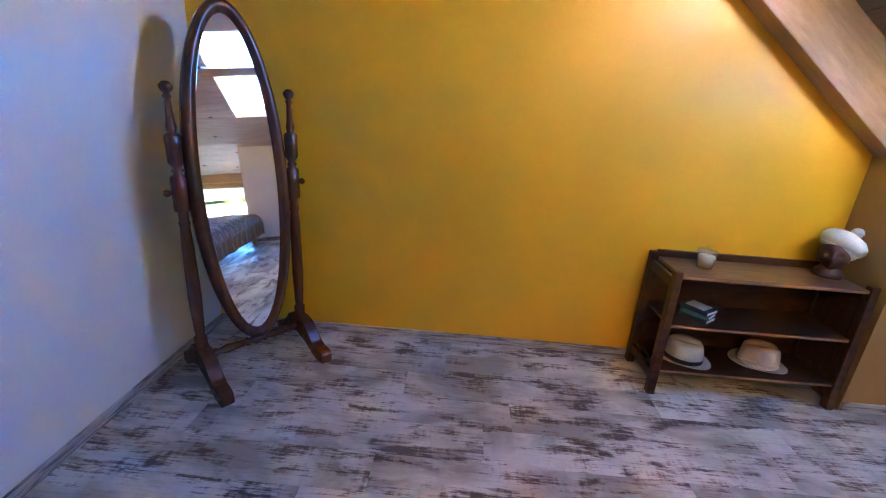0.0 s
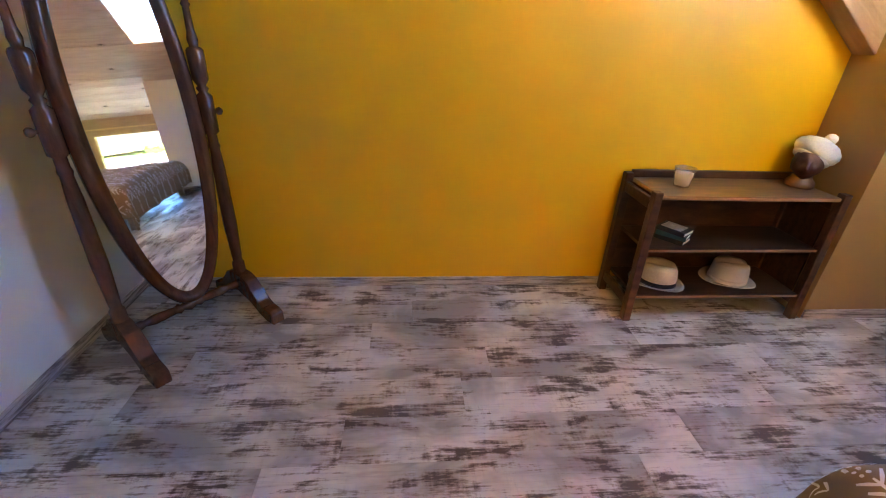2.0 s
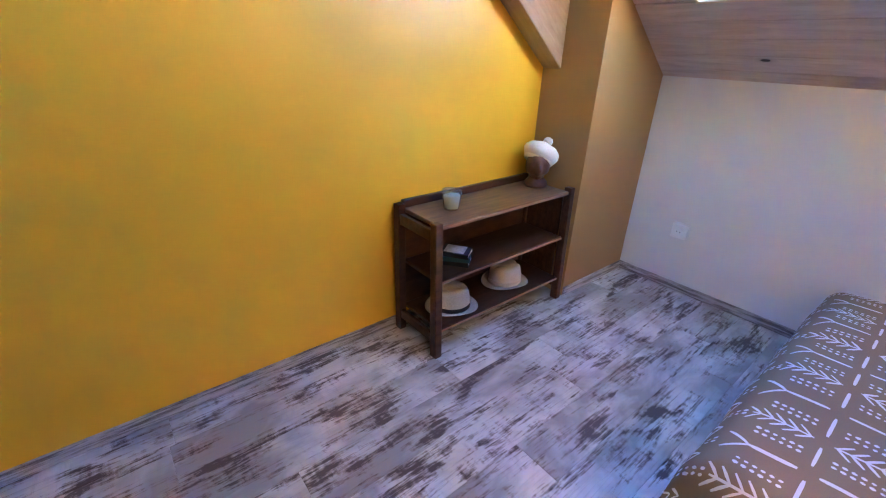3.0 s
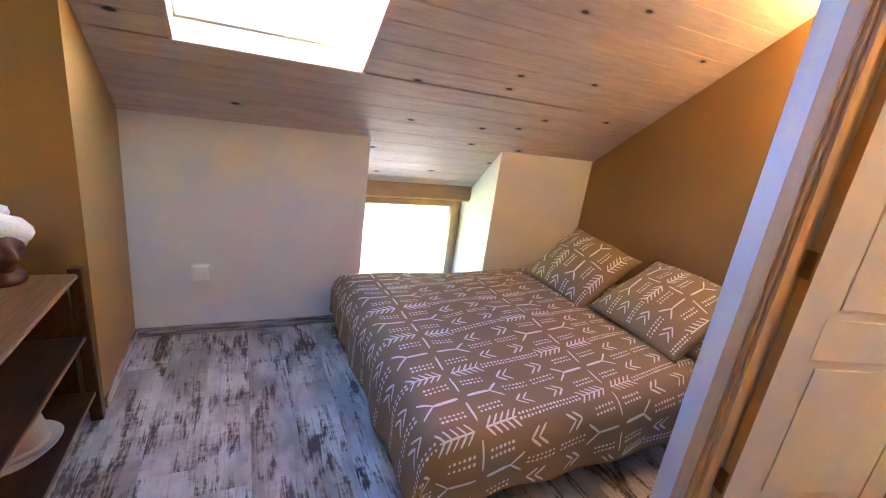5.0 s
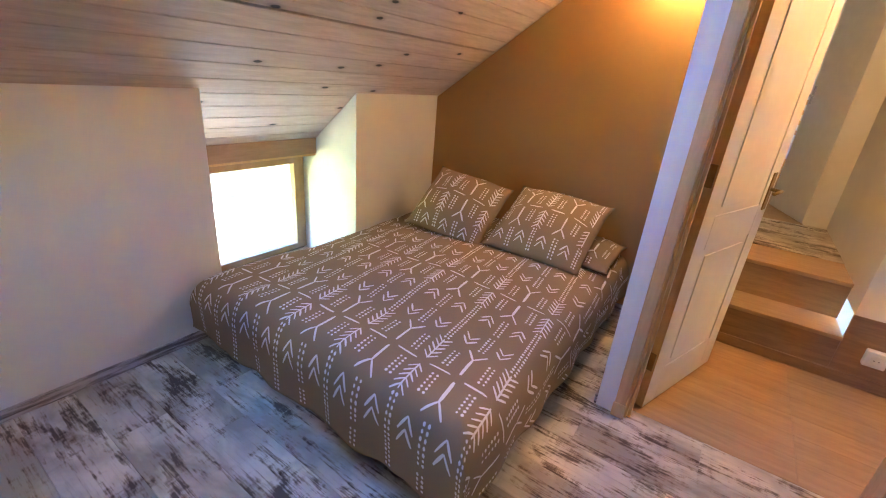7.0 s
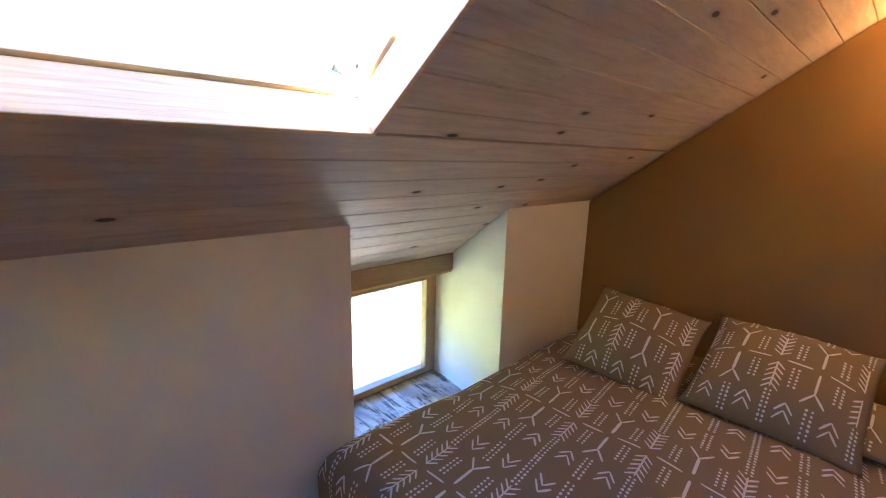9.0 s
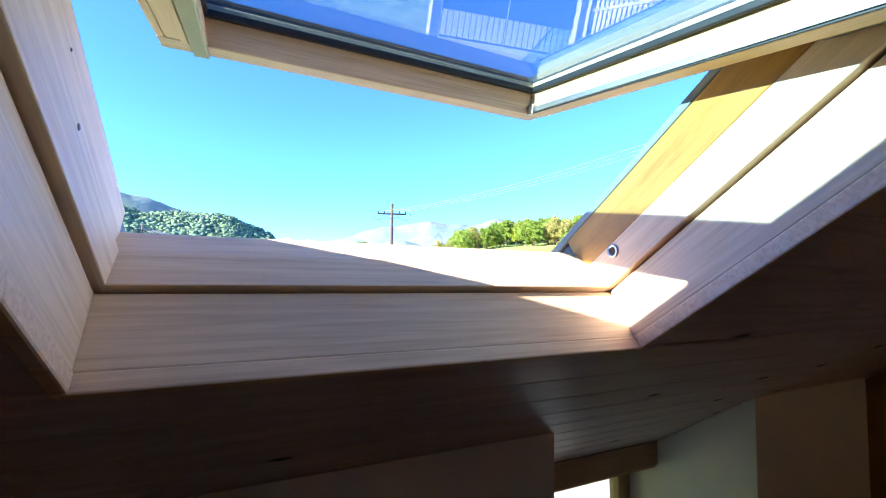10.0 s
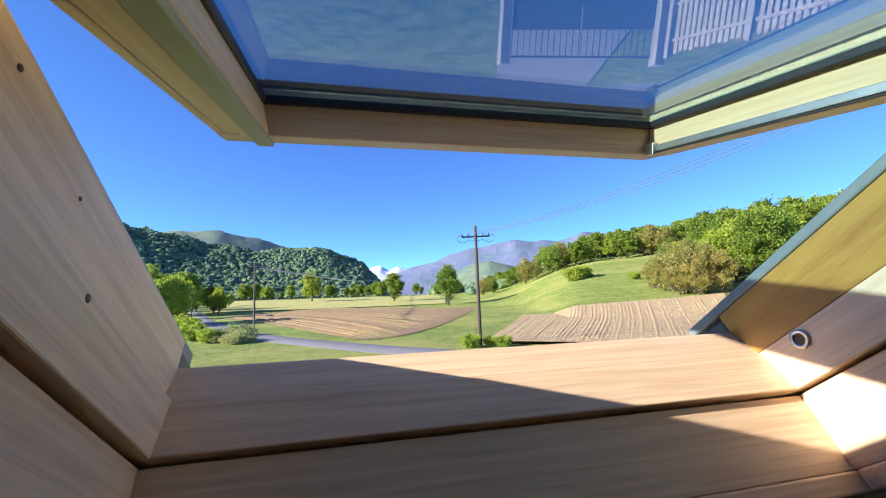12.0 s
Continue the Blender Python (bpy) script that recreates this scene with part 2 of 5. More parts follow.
def finish(name, bm, material, smooth=False):
    bmesh.ops.recalc_face_normals(bm, faces=bm.faces)
    me = bpy.data.meshes.new(name)
    bm.to_mesh(me)
    bm.free()
    for m in (material if isinstance(material, (list, tuple)) else (material,)):
        me.materials.append(m)
    if smooth:
        for p in me.polygons:
            p.use_smooth = True
    return me


def part(name, bm, material, parent=None, label="", smooth=False):
    ob = new(name, finish(name, bm, material, smooth))
    if parent is not None:
        ob.parent = parent
    return tagged(ob, label)


def structure(name, bm, material, label, category, smooth=False):
    return tagged(part(name, bm, material, None, "", smooth), label, category, "", "structure")


def single(name, bm, material, label, category, group="", smooth=False, kind=""):
    return tagged(part(name, bm, material, None, "", smooth), label, category, group, kind)


def hexa(bm, pts, bevel=0.0):
    """Eight corners: four below, four above, both in the same order round."""
    v = [bm.verts.new(p) for p in pts]
    fs = [bm.faces.new([v[i] for i in q]) for q in ((3, 2, 1, 0), (4, 5, 6, 7), (0, 1, 5, 4), (1, 2, 6, 5), (2, 3, 7, 6), (3, 0, 4, 7))]
    if bevel:
        es = list({e for f in fs for e in f.edges})
        bmesh.ops.bevel(bm, geom=es, offset=bevel, segments=2, profile=0.5, affect='EDGES')
    return bm


def box(lo, hi, bevel=0.0, bm=None):
    bm = bm or bmesh.new()
    (x0, y0, z0), (x1, y1, z1) = lo, hi
    return hexa(bm, [(x0, y0, z0), (x1, y0, z0), (x1, y1, z0), (x0, y1, z0), (x0, y0, z1), (x1, y0, z1), (x1, y1, z1), (x0, y1, z1)], bevel)


def shaped(bm, m):
    bm.transform(m)
    return bm


def lathe(profile, seg=20, bm=None, m=None):
    """Turned shape: (radius, height) pairs, from the bottom up, about z."""
    bm = bm or bmesh.new()
    rings = []
    for r, z in profile:
        ring = []
        for i in range(seg):
            a = 2 * math.pi * i / seg
            p = Vector((r * math.cos(a), r * math.sin(a), z))
            ring.append(bm.verts.new(m @ p if m else p))
        rings.append(ring)
    for a, b in zip(rings, rings[1:]):
        for i in range(seg):
            bm.faces.new((a[i], a[(i + 1) % seg], b[(i + 1) % seg], b[i]))
    bm.faces.new(rings[0][::-1])
    bm.faces.new(rings[-1])
    return bm


def tube(pts, radius, seg=8, bm=None, closed=False):
    """A round bar along points; radius is a number or one for each point."""
    bm = bm or bmesh.new()
    pts = [Vector(p) for p in pts]
    rs = radius if isinstance(radius, (list, tuple)) else [radius] * len(pts)
    rings = []
    n = len(pts)
    for i, p in enumerate(pts):
        a = pts[i - 1] if (i or closed) else p
        b = pts[(i + 1) % n] if (i < n - 1 or closed) else p
        q = (b - a).to_track_quat('Z', 'Y').to_matrix()
        rings.append([bm.verts.new(p + q @ Vector((rs[i] * math.cos(2 * math.pi * k / seg), rs[i] * math.sin(2 * math.pi * k / seg), 0))) for k in range(seg)])
    for i in range(n if closed else n - 1):
        a, b = rings[i], rings[(i + 1) % n]
        for k in range(seg):
            bm.faces.new((a[k], a[(k + 1) % seg], b[(k + 1) % seg], b[k]))
    if not closed:
        bm.faces.new(rings[0][::-1])
        bm.faces.new(rings[-1])
    return bm


def prism(poly, z0, z1, bm=None, m=None, bevel=0.0):
    bm = bm or bmesh.new()
    lo = [bm.verts.new(m @ Vector((x, y, z0)) if m else (x, y, z0)) for x, y in poly]
    hi = [bm.verts.new(m @ Vector((x, y, z1)) if m else (x, y, z1)) for x, y in poly]
    n = len(poly)
    fs = [bm.faces.new(lo[::-1]), bm.faces.new(hi)]
    for i in range(n):
        fs.append(bm.faces.new((lo[i], lo[(i + 1) % n], hi[(i + 1) % n], hi[i])))
    if bevel:
        es = list({e for f in fs for e in f.edges})
        bmesh.ops.bevel(bm, geom=es, offset=bevel, segments=2, profile=0.5, affect='EDGES')
    return bm


# ---- the plan ----
XW, XE, YN, YA = -1.185, 2.973, 2.785, -0.657      # west, knee, yellow and bed walls
YS, XP0, XP1 = 0.385, 0.985, 1.155                # room's south wall, partition's two sides
PIER_X, PIER_Y = 2.325, 2.43                      # boxed pier in the corner
WY0, WY1, WX = 0.201, 1.159, 3.65                 # low window's recess
KNEE = 1.254
TAN = 0.705
COS, SIN = math.cos(math.atan(TAN)), math.sin(math.atan(TAN))
SKY_O = Vector((2.517, 0, 1.575))                 # lower edge of the skylight's lining, on the ceiling
SY0, SY1, SLEN = 1.350, 2.131, 1.17               # the lining's sides and its length up the slope
UPW, OUT = Vector((-COS, 0, SIN)), Vector((SIN, 0, COS))
FLAT = 2.75                                       # flat part of the ceiling


def ceil_z(x):
    return KNEE + (XE - x) * TAN


def roof(s, y, p):
    """A place by its way up the slope from the skylight's lower edge, along the house, and out from the boards."""
    v = SKY_O + UPW * s + OUT * p
    return (v.x, y, v.z)


def roof_box(s0, s1, y0, y1, p0, p1, bevel=0.0, bm=None):
    return hexa(bm or bmesh.new(), [roof(s0, y0, p0), roof(s1, y0, p0), roof(s1, y1, p0), roof(s0, y1, p0), roof(s0, y0, p1), roof(s1, y0, p1), roof(s1, y1, p1), roof(s0, y1, p1)], bevel)


S_KNEE = (SKY_O.x - XE) / COS                     # slope way at the knee wall (negative)
S_FLAT = (FLAT - SKY_O.z) / SIN
X_FLAT = SKY_O.x - S_FLAT * COS
S_EAVE = (SKY_O.x - 4.05) / COS
TOP = 2.95

# ---- walls ----
structure("wall_west", box((XW - 0.2, YS - 0.2, -0.1), (XW, YN + 0.2, TOP)), white_paint, "smooth white painted wall of the attic bedroom", "wall")
bm = prism([(XW, -0.1), (3.9, -0.1), (3.9, ceil_z(3.9) - 0.02), (X_FLAT, FLAT + 0.12), (XW, FLAT + 0.12)], -YN - 0.2, -YN, m=Matrix.Rotation(radians(90), 4, 'X'))
structure("wall_north", bm, yellow_paint, "bright saffron yellow painted wall with a satin sheen", "wall")
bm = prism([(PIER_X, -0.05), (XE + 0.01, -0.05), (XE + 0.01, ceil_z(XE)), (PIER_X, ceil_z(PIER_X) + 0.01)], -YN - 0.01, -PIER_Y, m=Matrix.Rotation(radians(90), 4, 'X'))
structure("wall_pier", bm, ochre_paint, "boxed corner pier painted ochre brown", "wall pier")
WYF = 0.10                                        # the recess flares to here at the window


def knee_wall(name, plan):
    """A low wall over a plan of (x, y) corners, cut to the ceiling's slope."""
    bm = bmesh.new()
    lo = [bm.verts.new((x, y, -0.1)) for x, y in plan]
    hi = [bm.verts.new((x, y, ceil_z(x) - 0.004)) for x, y in plan]
    bm.faces.new(lo[::-1])
    bm.faces.new(hi)
    for i in range(len(plan)):
        k = (i + 1) % len(plan)
        bm.faces.new((lo[i], lo[k], hi[k], hi[i]))
    structure(name, bm, white_paint, "low white knee wall under the sloping ceiling", "wall")


knee_wall("wall_east_1", [(XE, WY1), (WX + 0.1, WY1), (WX + 0.1, YN + 0.1), (XE, YN + 0.1)])
knee_wall("wall_east_2", [(XE, YA - 0.2), (WX + 0.1, YA - 0.2), (WX + 0.1, WYF), (WX, WYF), (XE, WY0)])
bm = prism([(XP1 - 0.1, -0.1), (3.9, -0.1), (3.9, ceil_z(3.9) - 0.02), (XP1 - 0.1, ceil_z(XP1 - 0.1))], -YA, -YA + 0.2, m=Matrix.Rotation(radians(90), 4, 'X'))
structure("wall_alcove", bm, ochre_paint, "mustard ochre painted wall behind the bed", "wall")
# unseen wall, added to keep sky light out of the next bedroom
structure("wall_gable", box((XP1 + 0.001, YA - 0.34, -0.1), (3.3, YA - 0.201, 3.1)), white_paint, "unseen white wall added behind the bed alcove to block sky light", "wall")
structure("wall_partition", box((XP0 + 0.075, YA - 1.6, -0.1), (XP1, YS, TOP)), white_paint, "narrow white partition between bed alcove and landing", "wall")
bm = box((XW, YS - 0.11, -0.1), (0.155, YS, TOP))
box((0.155, YS - 0.11, 2.12), (XP0 + 0.075, YS, TOP), 0, bm)
structure("wall_south", bm, white_paint, "white wall with the bedroom's doorway in it", "wall")

# ---- floor ----
bm = box((XW - 0.2, YA - 0.2, -0.12), (WX + 0.1, YN + 0.2, -0.012))
floor = structure("floor", bm, dark_joint, "whitewashed distressed plank laminate floor", "floor")

# ---- ceiling: boards along the house, cut round the skylight ----
bm = bmesh.new()
rows = [S_KNEE - 0.75 + 0.118 * i for i in range(34)]
cuts = sorted({round(s, 4) for s in rows if s < S_FLAT} | {0.0, SLEN, round(S_FLAT, 4)})
for s0, s1 in zip(cuts, cuts[1:]):
    if s1 - s0 < 0.012:
        continue
    mid = (s0 + s1) / 2
    spans = [(YA - 0.1, SY0), (SY1, YN + 0.1)] if 0 < mid < SLEN else [(YA - 0.1, YN + 0.1)]
    for y0, y1 in spans:
        a, b, c = s0 + 0.0008, s1 - 0.0008, 0.0026
        q = [[roof(s, y, p) for s, p in ((a, c), (a + c, 0), (b - c, 0), (b, c), (b, 0.012), (a, 0.012))] for y in (y0, y1)]
        v = [[bm.verts.new(p) for p in side] for side in q]
        for i in range(6):
            bm.faces.new((v[0][i], v[0][(i + 1) % 6], v[1][(i + 1) % 6], v[1][i]))
        bm.faces.new(v[0])
        bm.faces.new(v[1][::-1])
n_flat = 21
for i in range(n_flat):
    w = (X_FLAT - XW) / n_flat
    box((XW + w * i + 0.001, YA - 1.7, FLAT), (XW + w * (i + 1) - 0.001, YN + 0.1, FLAT + 0.014), 0, bm)
structure("ceiling", bm, ceiling_mat, "sloping ceiling of whitewashed knotty pine boards", "ceiling")
bm = roof_box(S_EAVE, -0.03, YA - 0.4, YN + 0.5, 0.016, 0.20)
roof_box(SLEN + 0.03, S_FLAT + 0.4, YA - 0.4, YN + 0.5, 0.016, 0.20, 0, bm)
roof_box(-0.03, SLEN + 0.03, YA - 0.4, SY0 - 0.03, 0.016, 0.20, 0, bm)
roof_box(-0.03, SLEN + 0.03, SY1 + 0.03, YN + 0.5, 0.016, 0.20, 0, bm)
box((XW - 0.3, YA - 1.8, FLAT + 0.03), (X_FLAT + 0.1, YN + 0.5, FLAT + 0.25), 0, bm)
structure("roof", bm, grey_metal, "dark slate-grey roof slope around the skylight", "roof")

# ---- skylight ----
skylight = tagged(new("window_skylight"), "open centre-pivot pine roof window with clear glass", "roof window", "", "structure")
# lining boards, square to the slope, with a thin edge bead on the room side
part("lining_bottom", roof_box(-0.02, 0.0, SY0 - 0.02, SY1 + 0.02, 0.0185, 0.112, 0.002), pine_mat, skylight)
part("lining_top", roof_box(SLEN, SLEN + 0.02, SY0 - 0.02, SY1 + 0.02, 0.0185, 0.112, 0.002), pine_mat, skylight)
part("lining_side", roof_box(0.0, SLEN, SY0 - 0.02, SY0, 0.0185, 0.112, 0.002), pine_side, skylight)
part("lining_side", roof_box(0.0, SLEN, SY1, SY1 + 0.02, 0.0185, 0.112, 0.002), pine_side, skylight)
for y0, y1, s0, s1 in ((SY0 - 0.012, SY1 + 0.012, -0.012, 0.003), (SY0 - 0.012, SY1 + 0.012, SLEN - 0.003, SLEN + 0.012), (SY0 - 0.012, SY0 + 0.003, 0.0035, SLEN - 0.0035), (SY1 - 0.003, SY1 + 0.012, 0.0035, SLEN - 0.0035)):
    part("edge_bead", roof_box(s0, s1, y0, y1, -0.006, 0.018, 0.003), pine_mat, skylight)
# outer frame; its bottom boards fall outwards, its sides are two boards deep
FY0, FY1 = 1.361, 2.120


def sloped_board(sa, sb, pa, pb, y0, y1):
    """A bottom board whose upper face runs from slope way sa at depth pa to sb at depth pb."""
    return hexa(bmesh.new(), [roof(sa - 0.06, y0, pa), roof(sa, y0, pa), roof(sa, y1, pa), roof(sa - 0.06, y1, pa), roof(sb - 0.05, y0, pb), roof(sb, y0, pb), roof(sb, y1, pb), roof(sb - 0.05, y1, pb)], 0.002)


part("frame_bottom", sloped_board(0.012, -0.003, 0.116, 0.176, FY0 - 0.04, FY1 + 0.04), pine_mat, skylight)
part("frame_bottom", sloped_board(-0.006, -0.027, 0.1765, 0.226, FY0 - 0.04, FY1 + 0.04), pine_mat, skylight)
part("frame_top", roof_box(SLEN - 0.012, SLEN + 0.05, FY0 - 0.04, FY1 + 0.04, 0.116, 0.226, 0.002), pine_mat, skylight)
for y0, y1, deep in ((FY0 - 0.04, FY0, 0.256), (FY1, FY1 + 0.04, 0.262)):
    part("frame_side", roof_box(-0.02, SLEN - 0.012, y0, y1, 0.116, 0.178, 0.002), pine_side, skylight)
    # the right outer board has a darker, yellower pine than the left one
    out = 0.0015 if y0 < 1.7 else -0.0105
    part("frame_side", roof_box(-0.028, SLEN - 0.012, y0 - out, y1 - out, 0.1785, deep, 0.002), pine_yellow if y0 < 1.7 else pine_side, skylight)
# the left strip is set higher as a shadow caster; the right is plain cladding
for y0, y1, p0, p1 in ((FY0 - 0.045, FY0 - 0.001, 0.2565, 0.272), (FY1 + 0.023, FY1 + 0.07, 0.2622, 0.284)):
    part("side_cladding", roof_box(-0.10, SLEN + 0.06, y0, y1, p0, p1, 0.003), cladding_pale, skylight)
for y0, y1 in ((FY0 - 0.06, FY0 - 0.004), (FY1 + 0.012, FY1 + 0.07)):
    part("corner_cladding", roof_box(-0.075, -0.030, y0, y1, 0.19, 0.250, 0.003), grey_metal, skylight)
part("bottom_cladding", roof_box(-0.24, -0.085, FY0 - 0.05, FY1 + 0.05, 0.19, 0.212, 0.003), grey_metal, skylight)
# shaped to fill the gap over the frame top and block a stray sunbeam
part("top_cladding", roof_box(SLEN - 0.0115, SLEN + 0.12, FY0 - 0.0005, FY1 + 0.0225, 0.2262, 0.290, 0.001), grey_metal, skylight)
# bolt hole in the frame's side
bm = lathe([(0.0125, 0), (0.0125, 0.003), (0.008, 0.0035), (0.008, 0.0005)], 20, None, Matrix.Translation(roof(0.06, FY0, 0.163)) @ Matrix.Rotation(radians(-90), 4, 'X'))
part("bolt_sleeve", bm, steel, skylight, "small steel bolt sleeve", True)
# a dark disc stands in for the shade in the sleeve
part("bolt_hole", lathe([(0.0078, 0.001), (0.0078, 0.0016)], 20, None, Matrix.Translation(roof(0.06, FY0, 0.163)) @ Matrix.Rotation(radians(-90), 4, 'X')), iron, skylight, "dark disc for the shade inside the bolt sleeve")
# small dark knots in the frame's side boards
for kn_s, kn_p, kn_y, kn_r in ((0.187, 0.170, FY1, 0.0035), (0.315, 0.245, FY1 + 0.0105, 0.0026), (0.225, 0.231, FY1 + 0.0105, 0.0020)):
    part("knot", lathe([(kn_r, 0.0), (kn_r * 0.8, 0.0006), (kn_r * 0.3, 0.0009)], 12, None, Matrix.Translation(roof(kn_s, kn_y, kn_p)) @ Matrix.Rotation(radians(90), 4, 'X')), bark_knot, skylight, "small dark knot")
# sash, swung out past level
PIV, SWING = Vector((2.172, 0, 1.998)), radians(8.9)
SASH_M = Matrix.Translation(PIV) @ Matrix.Rotation(-SWING, 4, 'Y')


def sash_box(x0, x1, y0, y1, z0, z1, bevel=0.0025):
    return shaped(box((x0, y0, z0), (x1, y1, z1), bevel), SASH_M)


QY0, QY1, QL = 1.392, 2.104, 0.612
part("sash_bar_bottom", sash_box(QL - 0.052, QL, QY0, QY1 + 0.012, -0.0365, 0.030), sash_mat, skylight)
part("sash_bar_top", sash_box(-QL, -QL + 0.052, QY0, QY1, -0.042, 0.030), sash_mat, skylight)
part("sash_bar_side", sash_box(-QL + 0.0525, QL - 0.0525, QY0, QY0 + 0.034, -0.038, 0.030), pine_sash, skylight)
xa, xb, ya, yb = -QL + 0.0525, QL - 0.0525, QY1 - 0.058, QY1 - 0.048
part("sash_bar_side", shaped(hexa(bmesh.new(), [(xa, ya, -0.036), (xb, ya, -0.036), (xb, QY1, -0.036), (xa, QY1, -0.036), (xa, yb, 0.030), (xb, yb, 0.030), (xb, QY1, 0.030), (xa, QY1, 0.030)], 0.0025), SASH_M), pine_sash, skylight)
# the sides' outer lips close over the frame; olive seals run along them
part("sash_lip", sash_box(0.2, QL - 0.0525, QY1 + 0.0005, QY1 + 0.012, -0.036, 0.030), pine_sash, skylight)
part("sash_bead", sash_box(0.2, QL - 0.0525, QY1 - 0.031, QY1 - 0.022, -0.0395, -0.0365, 0.001), pine_sash, skylight)
part("sash_seal", sash_box(-QL + 0.06, QL - 0.004, QY1 - 0.0575, QY1 - 0.034, -0.0430, -0.0368, 0.002), olive_seal, skylight)
part("sash_seal", sash_box(-QL + 0.06, QL - 0.004, QY0 - 0.001, QY0 - 0.0002, -0.034, -0.016, 0.0002), olive_seal, skylight)
part("sash_seal", sash_box(-QL + 0.06, QL - 0.056, QY0 + 0.0342, QY0 + 0.0375, -0.0345, -0.024, 0.001), alu, skylight, "pale metal edge strip")
part("sash_seal", sash_box(-QL + 0.06, QL - 0.056, QY0 + 0.0342, QY0 + 0.0365, -0.0378, -0.0350, 0.0005), black_rubber, skylight, "black rubber seal strip")
GY0, GY1, GL = QY0 + 0.0345, QY1 - 0.0485, QL - 0.053
part("pane", sash_box(-GL, GL, GY0, GY1, 0.018, 0.022, 0), pane_mat, skylight, "clear reflecting glass pane")
for lo, hi in (((GL - 0.012, GY0, 0.006), (GL, GY1, 0.0175)), ((-GL, GY0, 0.006), (-GL + 0.012, GY1, 0.0175)), ((-GL + 0.0125, GY0, 0.006), (GL - 0.0125, GY0 + 0.008, 0.0175)), ((-GL + 0.0125, GY1 - 0.008, 0.006), (GL - 0.0125, GY1, 0.0175))):
    part("gasket", shaped(box(lo, hi, 0.002), SASH_M), black_rubber, skylight)
for lo, hi in (((-QL, QY0 - 0.012, 0.031), (QL + 0.012, QY0 + 0.03, 0.05)), ((-QL, QY1 - 0.03, 0.031), (QL + 0.012, QY1 + 0.012, 0.05)), ((QL - 0.03, QY0 + 0.031, 0.031), (QL + 0.014, QY1 - 0.031, 0.05))):
    part("sash_cladding", shaped(box(lo, hi, 0.003), SASH_M), grey_metal, skylight)
part("corner_bracket", sash_box(QL - 0.075, QL - 0.055, QY0 + 0.036, QY0 + 0.044, -0.04, -0.02, 0.001), steel, skylight)
for y0, y1 in ((QY0 - 0.026, QY0 - 0.003), (QY1 + 0.003, QY1 + 0.026)):
    part("pivot_hinge", sash_box(-0.06, 0.06, y0, y1, -0.03, 0.02, 0.003), steel, skylight)

# ---- low window ----
low_window = tagged(new("window_low"), "small low pine window in a deep white recess", "window", "", "structure")
WB = WYF + 0.001
for lo, hi in (((WX, WB, 0), (WX + 0.06, WB + 0.05, 0.79)), ((WX, WY1 - 0.051, 0), (WX + 0.06, WY1 - 0.001, 0.79)), ((WX, WB + 0.0505, 0), (WX + 0.06, WY1 - 0.0515, 0.03)), ((WX, WB + 0.0505, 0.735), (WX + 0.06, WY1 - 0.0515, 0.79))):
    part("window_frame", box(lo, hi, 0.003), window_mat, low_window)
for lo, hi in (((WX - 0.012, WB + 0.044, 0.012), (WX + 0.05, WB + 0.095, 0.742)), ((WX - 0.012, WY1 - 0.096, 0.012), (WX + 0.05, WY1 - 0.045, 0.742)), ((WX - 0.012, WB + 0.0955, 0.012), (WX + 0.05, WY1 - 0.0965, 0.052)), ((WX - 0.012, WB + 0.0955, 0.692), (WX + 0.05, WY1 - 0.0965, 0.742))):
    part("sash_bar", box(lo, hi, 0.004), window_mat, low_window)
p = part("pane", box((WX + 0.02, WB + 0.096, 0.0525), (WX + 0.024, WY1 - 0.097, 0.6915)), clear_pane_mat, low_window)
p.visible_shadow = False
structure("window_lintel", box((3.46, WYF + 0.012, 0.792), (WX + 0.10, WY1 - 0.001, 0.905), 0.004), lintel_mat, "knotty timber lintel over the low window", "lintel")
structure("window_lintel_lip", box((3.472, WYF + 0.012, 0.776), (WX - 0.001, WY1 - 0.001, 0.7915), 0.002), frame_mat, "pale timber lip under the lintel", "trim")
structure("wall_recess_sill", box((WX + 0.061, WYF, -0.3), (WX + 0.12, WY1, 0.01)), white_paint, "masonry under the low window", "wall")

# ---- brace beam ----
bm = bmesh.new()
bx0, bx1 = 0.6, PIER_X
bz = lambda x: 1.272 + (PIER_X - x) * 0.78
BEAM_H = 0.325
hexa(bm, [(bx0, YN - 0.12, bz(bx0)), (bx1, YN - 0.12, bz(bx1)), (bx1, YN - 0.001, bz(bx1)), (bx0, YN - 0.001, bz(bx0)),
          (bx0, YN - 0.12, bz(bx0) + BEAM_H), (bx1, YN - 0.12, bz(bx1) + BEAM_H), (bx1, YN - 0.001, bz(bx1) + BEAM_H), (bx0, YN - 0.001, bz(bx0) + BEAM_H)], 0.006)
structure("rafter_beam", bm, beam_mat, "old brown rafter beam along the yellow wall", "beam")

# ---- baseboards ----


def baseboard(x0, y0, x1, y1):
    structure("baseboard", box((x0, y0, 0.0005), (x1, y1, 0.056), 0.004), base_mat, "greyed wood-look skirting along the wall foot", "baseboard")


baseboard(XW, YN - 0.012, PIER_X - 0.0005, YN - 0.0005)
baseboard(XW + 0.0005, YS + 0.0, XW + 0.0125, YN - 0.0125)
baseboard(PIER_X, PIER_Y - 0.012, XE - 0.013, PIER_Y - 0.0005)
baseboard(XE - 0.0125, WY1 + 0.012, XE - 0.0005, PIER_Y - 0.0)
baseboard(XE - 0.0125, YA + 0.0, XE - 0.0005, WY0 - 0.012)
baseboard(XE - 0.0125, WY1 - 0.012, WX - 0.014, WY1 - 0.0005)
